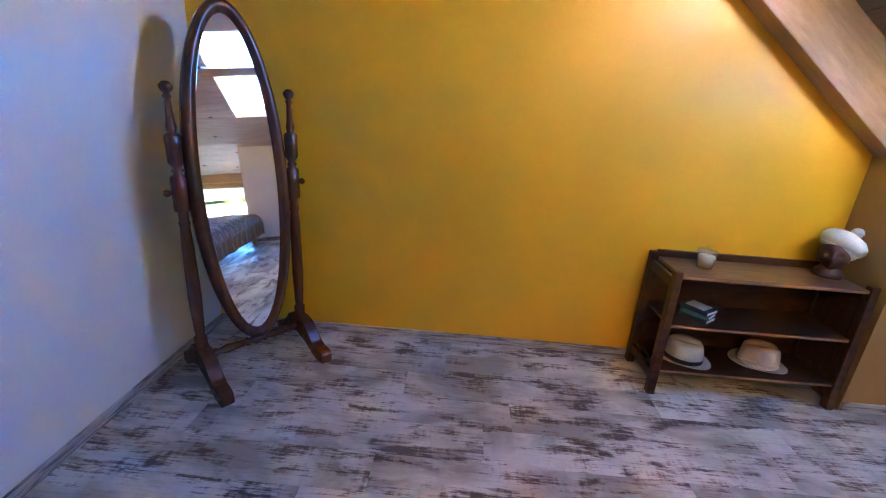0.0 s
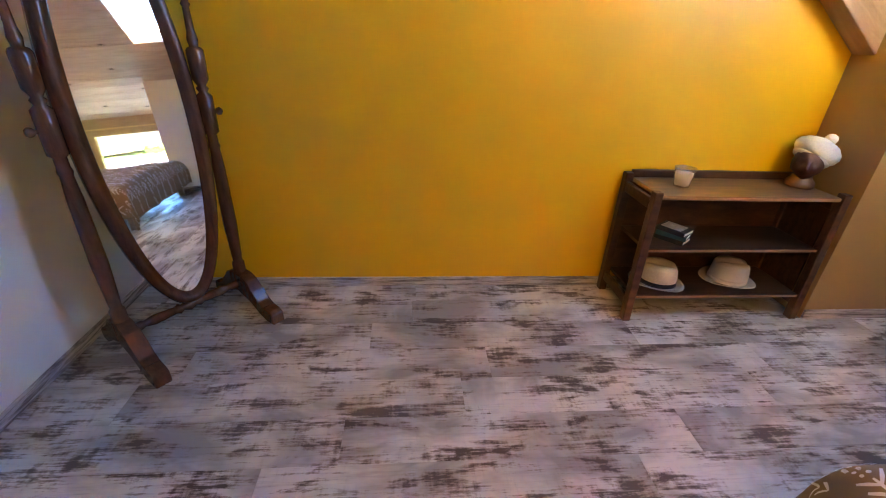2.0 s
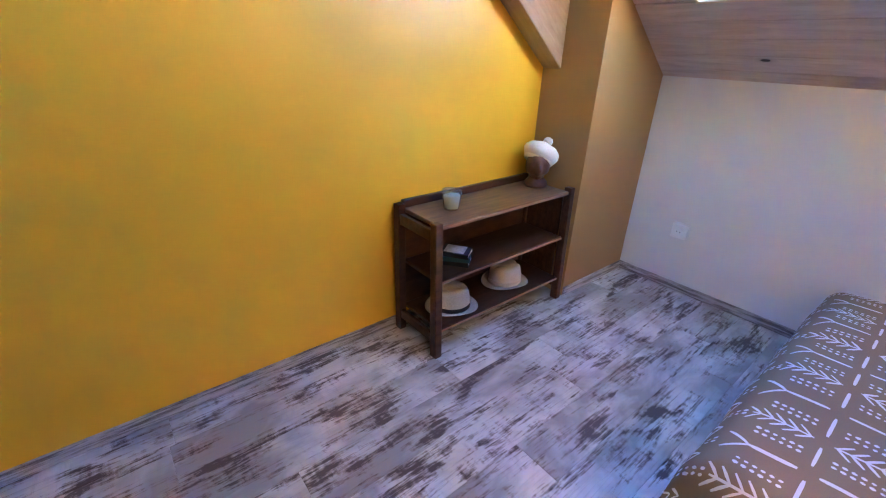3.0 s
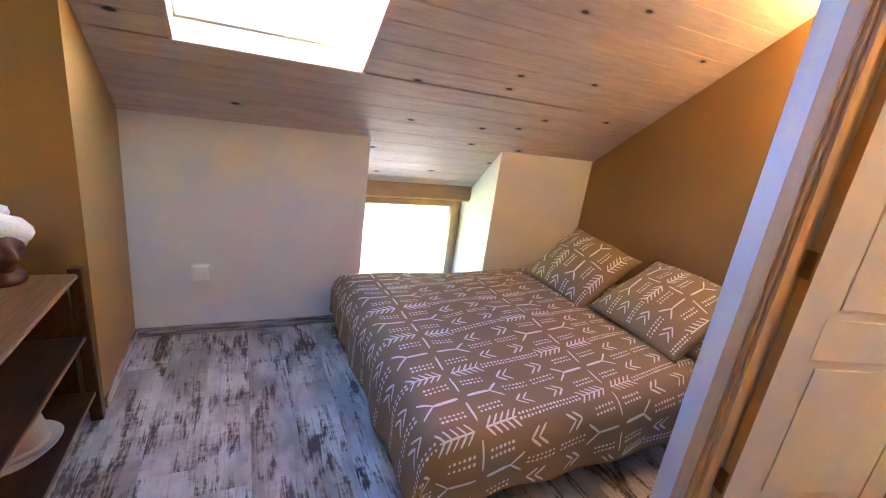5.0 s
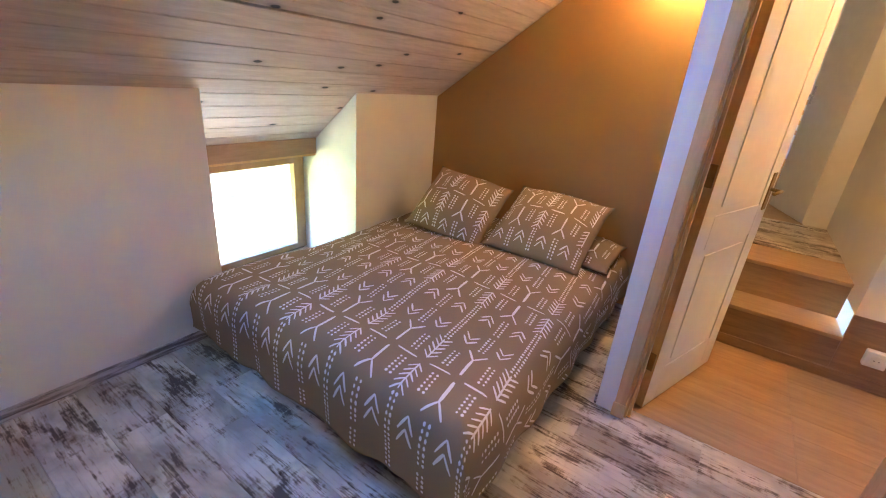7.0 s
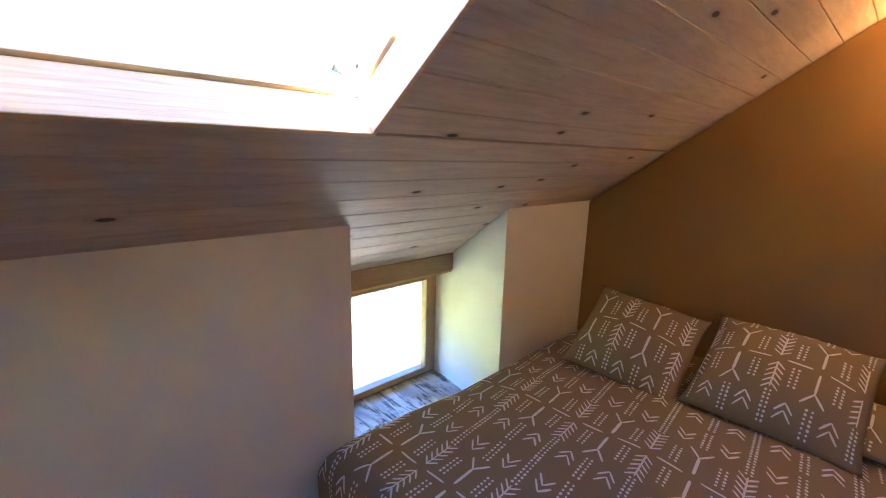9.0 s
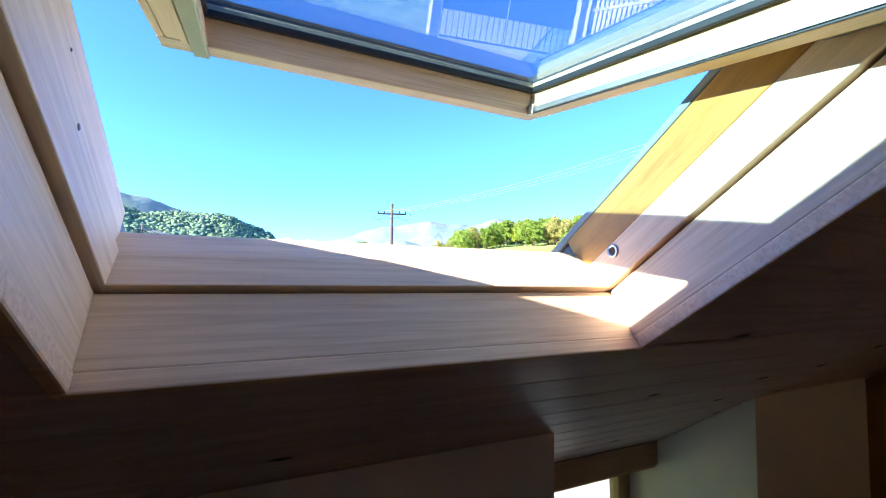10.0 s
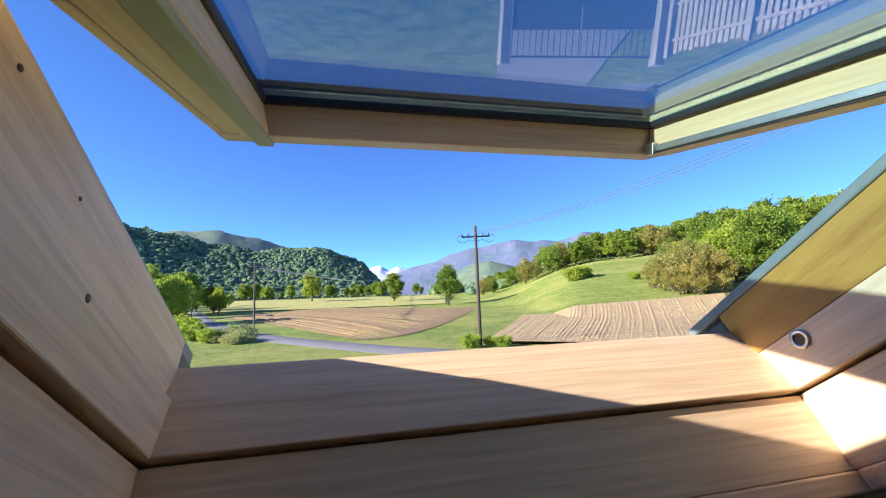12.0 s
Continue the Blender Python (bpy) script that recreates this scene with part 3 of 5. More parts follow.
baseboard(XP1 + 0.0005, YA + 0.012, XP1 + 0.012, YS)
baseboard(XP1 + 0.0125, YA + 0.0005, XE - 0.013, YA + 0.0115)
baseboard(XW + 0.013, YS + 0.0005, 0.085, YS + 0.012)

# ---- doorway ----
door_frame = tagged(new("door_frame"), "varnished pine door frame with architraves", "door frame", "", "structure")
XJ0, XJ1 = 0.19, XP0 + 0.03          # the clear opening
part("jamb", box((XJ1, YS - 0.125, 0.001), (XJ1 + 0.044, YS + 0.004, 2.09), 0.003), frame_mat, door_frame)
part("jamb", box((XJ0 - 0.034, YS - 0.125, 0.001), (XJ0, YS + 0.004, 2.09), 0.003), frame_mat, door_frame)
part("head", box((XJ0 - 0.034, YS - 0.125, 2.0905), (XJ1 + 0.044, YS + 0.004, 2.119), 0.003), frame_mat, door_frame)
part("stop", box((XJ1 - 0.014, YS - 0.06, 0.001), (XJ1 - 0.0005, YS - 0.012, 2.085), 0.002), frame_mat, door_frame)
part("architrave", box((XJ1 + 0.012, YS + 0.0045, 0.001), (XJ1 + 0.062, YS + 0.018, 2.14), 0.004), frame_mat, door_frame)
part("architrave_block", box((XJ1 + 0.010, YS + 0.0185, 0.001), (XJ1 + 0.066, YS + 0.026, 0.075), 0.003), frame_mat, door_frame)
part("architrave", box((XJ0 - 0.095, YS + 0.0045, 0.001), (XJ0 - 0.012, YS + 0.018, 2.14), 0.004), frame_mat, door_frame)
part("architrave", box((XJ0 - 0.095, YS + 0.0045, 2.1405), (XJ1 + 0.062, YS + 0.018, 2.22), 0.004), frame_mat, door_frame)

# ---- door leaf, open onto the landing; local x runs from the hinges, local y is its thickness ----
HX, HY = 1.008, 0.255
door_angle = math.degrees(math.atan2(-0.356 - HY, 0.806 - HX))
door = tagged(new("door_bedroom"), "open white panelled door with pine edge", "door", "", "structure")
door.matrix_world = pose(HX, HY, 0, 0, 0, door_angle)
DW, DH, DT = 0.70, 2.045, 0.04


part("door_core", box((0.003, -DT + 0.006, 0.008), (DW, -0.006, DH), 0.002), door_white, door)
for y0, y1 in ((-0.0058, 0.0), (-DT, -DT + 0.0058)):
    for lo, hi in (((0.0, 0.008), (0.11, DH)), ((DW - 0.11, 0.008), (DW, DH)), ((0.1105, 0.008), (DW - 0.1105, 0.20)), ((0.1105, 0.80), (DW - 0.1105, 0.95)), ((0.1105, DH - 0.13), (DW - 0.1105, DH))):
        part("stile" if lo[0] in (0.0, DW - 0.11) else "rail", box((lo[0], y0, lo[1]), (hi[0], y1, hi[1]), 0.002), door_white, door)
    for z0, z1 in ((0.235, 0.765), (0.985, DH - 0.165)):
        ya, yb = (y0 - 0.001, y1 - 0.001) if y0 > -0.02 else (y0 + 0.001, y1 + 0.001)
        part("raised_panel", box((0.15, ya, z0), (DW - 0.15, yb, z1), 0.0025), door_white, door)
part("door_edge", box((-0.0025, -DT, 0.008), (-0.0003, 0.0, DH), 0), frame_mat, door, "bare pine hinge edge")
for z in (0.26, 1.12, 1.80):
    hinge = part("hinge", shaped(lathe([(0.007, 0), (0.007, 0.085)], 12), Matrix.Translation((-0.010, 0.004, z - 0.04))), brass, door)
    part("hinge_leaf", box((-0.0105, -0.034, z - 0.045), (-0.003, -0.004, z + 0.045), 0.001), brass, hinge)
for sgn, y in ((1, 0.0), (-1, -DT)):
    handle = part("door_handle", tube([(DW - 0.055, y, 1.02), (DW - 0.055, y + sgn * 0.05, 1.02), (DW - 0.17, y + sgn * 0.055, 1.02)], 0.008, 10), brass, door, "aged brass lever handle", True)
    part("rose", box((DW - 0.075, min(y, y + sgn * 0.006), 0.92), (DW - 0.035, max(y, y + sgn * 0.006), 1.10), 0.002), brass, handle)
bm = shaped(lathe([(0.014, 0), (0.014, 0.03), (0.010, 0.038)], 14), Matrix.Translation((DW - 0.02, 0.03, 0.001)))
single("door_stop", shaped(bm, pose(HX, HY, 0, 0, 0, door_angle)), black_rubber, "small dark door stop on the landing floor", "door stop", smooth=True)

# ---- landing, steps and the room beyond ----
LX0, LX1, LY = -0.35, XP0 + 0.075, -0.72
bm = bmesh.new()
for i in range(7):
    y1 = 0.306 - i * 0.165
    for j in range(2):
        box((LX0 + 0.72 * j, max(y1 - 0.1635, LY - 0.04), -0.011), (LX0 + 0.7185 + 0.72 * j, y1, 0.0), 0, bm)
structure("landing_floor", bm, landing_mat, "warm light oak plank floor of the landing", "floor")
UP = 0.495
steps = tagged(new("stairs_oak"), "short flight of oak steps up to another room", "stairs", "", "structure")
for i, (z0, z1) in enumerate(((0.0, 0.265), (0.265, UP))):
    y = LY - 0.25 * i
    part("riser", box((0.20, y - 0.018, z0 + 0.001), (LX1 - 0.001, y, z1 - 0.024), 0.002), oak_step, steps)
    part("tread", box((0.20, y - 0.27 if i < 1 else y - 0.37, z1 - 0.0235), (LX1 - 0.001, y + 0.018, z1), 0.004), landing_mat, steps)
structure("stair_skirting", box((LX0, LY + 0.001, 0.0005), (LX1 - 0.002, LY + 0.013, 0.065), 0.003), oak_step, "oak strip along the foot of the steps", "trim")
structure("landing_dado", box((LX0, LY - 0.02, 0.0), (0.199, LY, 0.40), 0.003), oak_step, "dark wooden panel with a socket beside the steps", "panel")
structure("wall_stair", box((0.04, LY - 1.9, 0.401), (0.199, LY - 0.0, TOP)), white_paint, "white wall end beside the steps", "wall")
structure("wall_landing_west", box((LX0 - 0.15, LY - 0.02, -0.1), (LX0, YS - 0.111, TOP)), white_paint, "white landing wall", "wall")
structure("wall_landing_south", box((LX0, LY - 0.2, 0.401), (0.04, LY - 0.02, TOP)), white_paint, "white landing wall above the wood panel", "wall")
bm = bmesh.new()
for i in range(14):
    box((-2.2, LY - 0.621 - 0.3 * (i + 1) + 0.002, UP - 0.02), (3.2, LY - 0.621 - 0.3 * i, UP), 0, bm)
structure("upper_floor", bm, landing_mat, "pale plank floor of the next bedroom", "floor")
structure("wall_far_room", box((-2.3, -5.7, 0.4), (3.3, -5.5, 3.2)), white_paint, "white far wall of the next bedroom", "wall")
structure("wall_far_west", box((-2.4, -5.5, 0.4), (-2.3, LY - 0.6, 3.2)), white_paint, "white side wall of the next bedroom", "wall")
structure("wall_far_east", box((3.2, -5.5, 0.4), (3.3, YA - 0.25, 3.2)), white_paint, "white side wall of the next bedroom", "wall")
structure("ceiling_far", box((-2.4, -5.7, 2.96), (3.3, YA - 0.2, 3.1)), white_paint, "plain white ceiling of the next bedroom", "ceiling")
bm = box((LX0 - 0.15, LY - 0.62, TOP - 0.2), (LX1, YS - 0.111, TOP - 0.05))
structure("ceiling_landing", bm, white_paint, "plain white landing ceiling", "ceiling")
# unseen wall, added to cut the daylight; its opening lets a little in
bm = bmesh.new()
for lo, hi in (((-2.3, 0.4), (-1.8, 2.959)), ((-0.85, 0.4), (0.039, 2.959)), ((-1.8, 0.4), (-0.85, 1.35)), ((-1.8, 2.25), (-0.85, 2.959))):
    box((lo[0], LY - 0.75, lo[1]), (hi[0], LY - 0.601, hi[1]), 0, bm)
structure("wall_far_north", bm, white_paint, "unseen white wall added to the next bedroom, with an opening for some daylight", "wall")
far_door = tagged(new("door_far"), "open white door of the next bedroom", "door", "", "structure")
far_door.matrix_world = pose(0.365, -2.31, UP, 0, 0, -71)
structure("wall_far_jamb", box((0.20, -2.42, UP), (0.352, -2.31, 2.9)), white_paint, "white wall end that carries the next bedroom door", "wall")
structure("upper_landing_floor", box((0.20, -2.28, UP + 0.0005), (LX1 - 0.001, -1.345, UP + 0.005)), floor_mat, "grey wood-look floor at the top of the steps", "floor")
part("door_leaf", box((0, -0.04, 0.01), (0.66, 0, 2.03), 0.003), door_white, far_door)
h = part("door_handle", tube([(0.61, 0.0, 1.0), (0.61, 0.05, 1.0), (0.50, 0.055, 1.0)], 0.008, 8), steel, far_door, "", True)
part("rose", box((0.595, 0, 0.93), (0.625, 0.006, 1.08), 0.002), steel, h)
far_bed = thing("far_bed", (0.62, -4.45, UP), 0, "pine slatted bed with white bedding in the next room", "bed")
part("mattress", box((-0.45, -0.9, 0.28), (0.45, 0.95, 0.46), 0.04), sheet_mat, far_bed, "white mattress and bedding", True)
part("side_rail", box((-0.48, -0.92, 0.18), (-0.452, 0.95, 0.28), 0.004), frame_mat, far_bed)
part("side_rail", box((0.452, -0.92, 0.18), (0.48, 0.95, 0.28), 0.004), frame_mat, far_bed)
for x in (-0.48, 0.44):
    part("post", box((x, -0.96, 0), (x + 0.04, -0.92, 1.0), 0.004), frame_mat, far_bed)
    part("leg", box((x, 0.95, 0), (x + 0.04, 0.99, 0.42), 0.004), frame_mat, far_bed)
for z in (0.55, 0.68, 0.81, 0.94):
    part("slat", box((-0.44, -0.955, z), (0.44, -0.935, z + 0.06), 0.003), frame_mat, far_bed)
part("foot_rail", box((-0.44, 0.955, 0.2), (0.44, 0.98, 0.4), 0.003), frame_mat, far_bed)


def socket(at, rz, label):
    """A plate on a wall that faces local -y."""
    t = thing("socket", at, rz, label, "socket")
    part("plate", box((-0.046, -0.040, -0.046), (0.046, -0.0005, 0.046), 0.007), plastic_white, t)
    part("insert", lathe([(0.022, 0), (0.024, 0.004), (0.026, 0.0045)], 20, None, Matrix.Translation((0, -0.0445, 0)) @ Matrix.Rotation(radians(-90), 4, 'X')), plastic_white, t, "round recessed insert")
    for x in (-0.0095, 0.0095):
        part("pin_hole", shaped(lathe([(0.0025, 0), (0.0025, 0.001)], 8), Matrix.Translation((x, -0.0455, 0)) @ Matrix.Rotation(radians(90), 4, 'X')), iron, t)
    return t


socket((XE, 2.095, 0.395), -90, "white wall socket plate on the low knee wall")
socket((0.05, LY, 0.20), 180, "white socket plate on the dark wooden panel")

# ---- wall lamp over the bed ----
sconce = thing("wall_lamp", (1.40, YA, 1.93), 0, "lit wall lamp with a glass bowl shade", "lamp")
part("back_plate", shaped(lathe([(0.05, 0), (0.05, 0.012), (0.03, 0.02)], 20), Matrix.Rotation(radians(-90), 4, 'X')), brass, sconce, "brass back plate", True)
part("arm", tube([(0, 0.02, 0), (0, 0.06, -0.01), (0, 0.085, 0.02)], 0.007, 8), brass, sconce, "", True)
bowl = lathe([(0.012, 0.018), (0.05, 0.03), (0.072, 0.055), (0.078, 0.085), (0.074, 0.085), (0.068, 0.058), (0.046, 0.036), (0.010, 0.025)], 24)
part("shade", shaped(bowl, Matrix.Translation((0, 0.087, 0))), shade_glow, sconce, "glowing frosted bowl", True)
pend = thing("ceiling_lamp", (0.45, -0.30, 2.75), 0, "warm globe lamp on the landing ceiling", "lamp")
part("rose", shaped(lathe([(0.05, -0.03), (0.05, 0)], 16), Matrix.Identity(4)), brass, pend)
part("rod", shaped(lathe([(0.006, -0.36), (0.006, -0.03)], 8), Matrix.Identity(4)), brass, pend)
part("shade", lathe([(0.10, -0.30), (0.11, -0.32), (0.07, -0.36), (0.065, -0.36), (0.10, -0.325), (0.095, -0.30)], 20), shade_glow, pend, "", True)

# ---- bed ----
BX0, BX1, BY1, BZ = 1.41, 2.836, 1.258, 0.378
bed = thing("bed", (2.12, 0.3, 0), 0, "low double bed with beech frame under a taupe duvet", "bed")
bed_parts = (("side_rail", (1.42, -0.62, 0.16), (1.45, 1.30, 0.24)), ("side_rail", (2.80, -0.62, 0.16), (2.83, 1.30, 0.24)), ("foot_rail", (1.4505, 1.27, 0.16), (2.7995, 1.30, 0.24)), ("head_rail", (1.4505, -0.62, 0.16), (2.7995, -0.59, 0.24)))
for nm, lo, hi in bed_parts:
    part(nm, shaped(box(lo, hi, 0.004), Matrix.Translation((-2.12, -0.3, 0))), bedframe_mat, bed)
for x in (1.44, 2.76):
    for y in (-0.60, 1.235):
        part("leg", shaped(box((x, y, 0.0), (x + 0.05, y + 0.05, 0.159), 0.003), Matrix.Translation((-2.12, -0.3, 0))), bedframe_mat, bed)
for i in range(10):
    part("slat", shaped(box((1.452, -0.56 + 0.185 * i, 0.215), (2.798, -0.49 + 0.185 * i, 0.232), 0.002), Matrix.Translation((-2.12, -0.3, 0))), bedframe_mat, bed)
single("mattress", box((1.43, -0.61, 0.242), (2.82, 1.25, 0.335), 0.03), sheet_mat, "white mattress on the beech bed frame", "mattress", smooth=True)


def fold(o):
    r = 0.10
    if o <= 0:
        return 0.0, 0.0
    if o < r * math.pi / 2:
        return r * math.sin(o / r), r * (1 - math.cos(o / r))
    k = o - r * math.pi / 2
    return r + k * 0.06, r + k


def duvet_at(a, b):
    """The duvet's place for a way across (a) and along (b) the bed, both as lengths of cloth."""
    west, east, foot = max(0, BX0 - a), max(0, a - BX1), max(0, b - BY1)
    ow, dw = fold(west)
    oe, de = fold(east)
    of, df = fold(foot)
    d = math.hypot(max(dw, de), df)
    x = min(max(a, BX0), BX1) - ow + oe
    y = min(b, BY1) + of
    n1 = noise.noise(Vector((a * 2.2, b * 2.0, 3.1)))
    n2 = noise.noise(Vector((a * 6.5, b * 5.0, 9.4)))
    n3 = noise.noise(Vector((a * 14, b * 3.0, 5.7)))
    flat = max(0.0, 1 - d / 0.1)
    z = BZ + (0.022 * n1 + 0.010 * n2) * (0.35 + 0.65 * flat) - d
    z += 0.058 * math.exp(-((a - 2.05) / 0.75) ** 2) * flat
    hang = min(1.0, d / 0.22)
    wave = 0.010 * math.sin(b * 17 + 3 * n1) if max(dw, de) > df else 0.010 * math.sin(a * 15 + 3 * n1)
    if dw > 0:
        x -= (wave + 0.010 * n3) * hang
    if df > 0:
        y += (wave + 0.010 * n3) * hang
    return Vector((min(x, XE - 0.03), y, max(z, 0.03 + 0.01 * n2)))


def cloth_normal(fn, a, b):
    e = 0.004
    n = (fn(a + e, b) - fn(a - e, b)).cross(fn(a, b + e) - fn(a, b - e))
    return n.normalized() if n.length > 1e-9 else Vector((0, 0, 1))


bm = bmesh.new()
A0, A1, B0, B1 = BX0 - 0.30, BX1 + 0.14, -0.63, BY1 + 0.31
NA, NB = 92, 104
grid = [[bm.verts.new(duvet_at(A0 + (A1 - A0) * i / NA, B0 + (B1 - B0) * j / NB)) for j in range(NB + 1)] for i in range(NA + 1)]
for i in range(NA):
    for j in range(NB):
        bm.faces.new((grid[i][j], grid[i + 1][j], grid[i + 1][j + 1], grid[i][j + 1]))
duvet = single("duvet", bm, duvet_mat, "taupe brown duvet with white arrow print, draped over the bed", "duvet", smooth=True)
if duvet.data.polygons[NB * (NA // 2) + NB // 2].normal.z < 0:
    duvet.data.flip_normals()
sol = duvet.modifiers.new("thick", 'SOLIDIFY')
sol.thickness, sol.offset = 0.018, -1.0


def strokes_of(mirror_y):
    """One cell of the print: strokes as (x0, y0, x1, y1, width) round its centre; the sign mirrors it along the cloth."""
    x, y, out, dots, s = 0.0, 0.0, [], [], mirror_y
    # fern pointing to the centre line
    out.append((x, y + s * 0.018, x, y + s * 0.135, 0.0045))
    for k in range(5):
        q = y + s * (0.022 + 0.024 * k)
        for w in (-1, 1):
            out.append((x, q, x + w * 0.026, q + s * 0.026, 0.0055))
    # dots running on from the fern
    for k in range(9):
        for w in (-1, 1):
            dots.append((x + w * 0.007, y + s * (0.150 + 0.0155 * k)))
    # branch row
    xb = x + 0.125
    out.append((xb, y + s * 0.018, xb, y + s * 0.105, 0.008))
    for w in (-1, 1):
        out.append((xb, y + s * 0.105, xb + w * 0.034, y + s * 0.150, 0.0065))
    for k in range(7):
        for w in (-1, 1):
            dots.append((xb + w * 0.0085, y + s * (0.170 + 0.0155 * k)))
    # paired dots and chevrons between the rows
    for xr in (x + 0.058, x + 0.186):
        for k in range(6):
            for w in (-1, 1):
                dots.append((xr + w * 0.0085, y + s * (0.030 + 0.0155 * k)))
        for c in (0.175, 0.203):
            for w in (-1, 1):
                out.append((xr, y + s * c, xr + w * 0.026, y + s * (c + 0.034), 0.006))
    return out, dots


def print_on(fn, a0, a1, b0, b1, lift, size=1.2, slant=0.0, pa=0.0, pb=0.0):
    """The print over a cloth: cells 0.25 by 0.56 times size, their rows leaning by slant."""
    bm = bmesh.new()
    da, db = 0.25 * size, 0.56 * size

    def lean(a, b):
        return a - slant * (b - pb)

    def put(a, b):
        a = lean(a, b)
        return bm.verts.new(fn(a, b) + cloth_normal(fn, a, b) * lift)

    def inside(a, b):
        return a0 < lean(a, b) < a1 and b0 < b < b1

    rng = random.Random(4)
    cells = [(s, *strokes_of(s)) for s in (1, -1)]
    ticks = [(q, 0.0, q + 0.075, 0.0, 0.006) for q in (0.025, 0.150)]
    for i in range(math.floor((a0 - pa) / da) - 2, math.ceil((a1 - pa) / da) + 2):
        for j in range(math.floor((b0 - pb) / db) - 1, math.ceil((b1 - pb) / db) + 2):
            x, y = pa + i * da, pb + j * db
            for s, out, dots in cells:
                for (p0, q0, p1, q1, w) in out + (ticks if s == 1 else []):
                    p0, q0, p1, q1 = x + p0 * size, y + q0 * size, x + p1 * size, y + q1 * size
                    if not (inside(p0, q0) and inside(p1, q1)):
                        continue
                    w *= rng.uniform(0.95, 1.4) * size
                    L = math.hypot(p1 - p0, q1 - q0)
                    nx, ny = -(q1 - q0) / L * w / 2, (p1 - p0) / L * w / 2
                    n = max(1, int(L / 0.016))
                    prev = None
                    for k in range(n + 1):
                        f = k / n
                        t = 0.65 if k in (0, n) else 1.0
                        a, b = p0 + (p1 - p0) * f, q0 + (q1 - q0) * f
                        row = (put(a + nx * t, b + ny * t), put(a - nx * t, b - ny * t))
                        if prev:
                            bm.faces.new((prev[0], prev[1], row[1], row[0]))
                        prev = row
                for a, b in dots:
                    a, b = x + a * size, y + b * size
                    if inside(a, b):
                        r = 0.0044 * size * rng.uniform(0.85, 1.2)
                        bm.faces.new([put(a + r * math.cos(math.pi * k / 3), b + r * 1.15 * math.sin(math.pi * k / 3)) for k in range(6)])
    return bm


tagged(part("printed_pattern", print_on(duvet_at, A0 + 0.01, A1 - 0.01, B0 + 0.01, B1 - 0.012, 0.0022, 1.2, 0.11, pa=1.655, pb=1.13), print_mat, duvet, "white arrow, dot and chevron print"), kind="stuff")


def pillow(name, m, w, h, thick, label, printed=True, seed=0):
    """A plump cushion: local x across, local y up its face, local z out of the face."""
    t = thing(name, (0, 0, 0), 0, label, "pillow", "pillows on the bed")
    t.matrix_world = m

    def face(a, b, sgn=1):
        u, v = max(-1, min(1, 2 * a / w)), max(-1, min(1, 2 * b / h))
        body = max(0.0, (1 - abs(u) ** 2.2)) ** 0.75 * max(0.0, (1 - abs(v) ** 2.2)) ** 0.75
        pinch = 1 - 0.06 * (1 - abs(u) ** 4) * abs(v) ** 6
        pinch2 = 1 - 0.06 * (1 - abs(v) ** 4) * abs(u) ** 6
        z = sgn * thick / 2 * body * (1 + 0.16 * noise.noise(Vector((a * 7 + seed, b * 7, sgn)))) + 0.012 * noise.noise(Vector((a * 5, b * 5, seed + 4.0)))
        return Vector((a * pinch2, b * pinch, z))
    bm = bmesh.new()
    n = 26
    for sgn in (1, -1):
        g = [[bm.verts.new(face(w * (i / n - 0.5), h * (j / n - 0.5), sgn)) for j in range(n + 1)] for i in range(n + 1)]
        for i in range(n):
            for j in range(n):
                bm.faces.new((g[i][j], g[i + 1][j], g[i + 1][j + 1], g[i][j + 1]))
    bmesh.ops.remove_doubles(bm, verts=bm.verts, dist=0.0004)
    part("cover", bm, duvet_mat, t, "", True)
    if printed:
        tagged(part("printed_pattern", print_on(lambda a, b: face(a, b, 1), -w / 2 + 0.02, w / 2 - 0.02, -h / 2 + 0.02, h / 2 - 0.02, 0.002, 1.12, 0.0, pa=-0.06 + 0.05 * seed, pb=0.02), print_mat, t, "white arrow and dot print"), kind="stuff")
    return t


def propped(centre, across, up):
    """A pose by its centre and the ways across and up its face."""
    x = Vector(across).normalized()
    y = Vector(up)
    y = (y - x * y.dot(x)).normalized()
    m = Matrix((x, y, x.cross(y))).transposed().to_4x4()
    m.translation = centre
    return m


pillow("pillow", propped((2.385, -0.185, 0.585), (-0.50, -0.06, -0.067), (-0.128, -0.372, 0.269)), 0.57, 0.54, 0.26, "taupe pillow with white print leaning on the ochre wall", True, 0)
pillow("pillow", propped((1.785, -0.290, 0.575), (-0.577, -0.007, -0.013), (-0.02, -0.49, 0.27)), 0.63, 0.61, 0.26, "taupe pillow with white print leaning over another pillow", True, 1)
pillow("pillow", propped((1.66, -0.40, 0.455), (-1, 0, -0.02), (0, -1, 0.08)), 0.62, 0.46, 0.17, "flat taupe pillow lying under the others at the bedhead", True, 2)

# ---- cheval mirror: local x across it, local -y towards the room ----
MIR = Vector((-0.783, 2.422, 0))
mirror = thing("cheval_mirror", MIR, 50.0, "turned mahogany cheval mirror with an oval glass", "mirror")
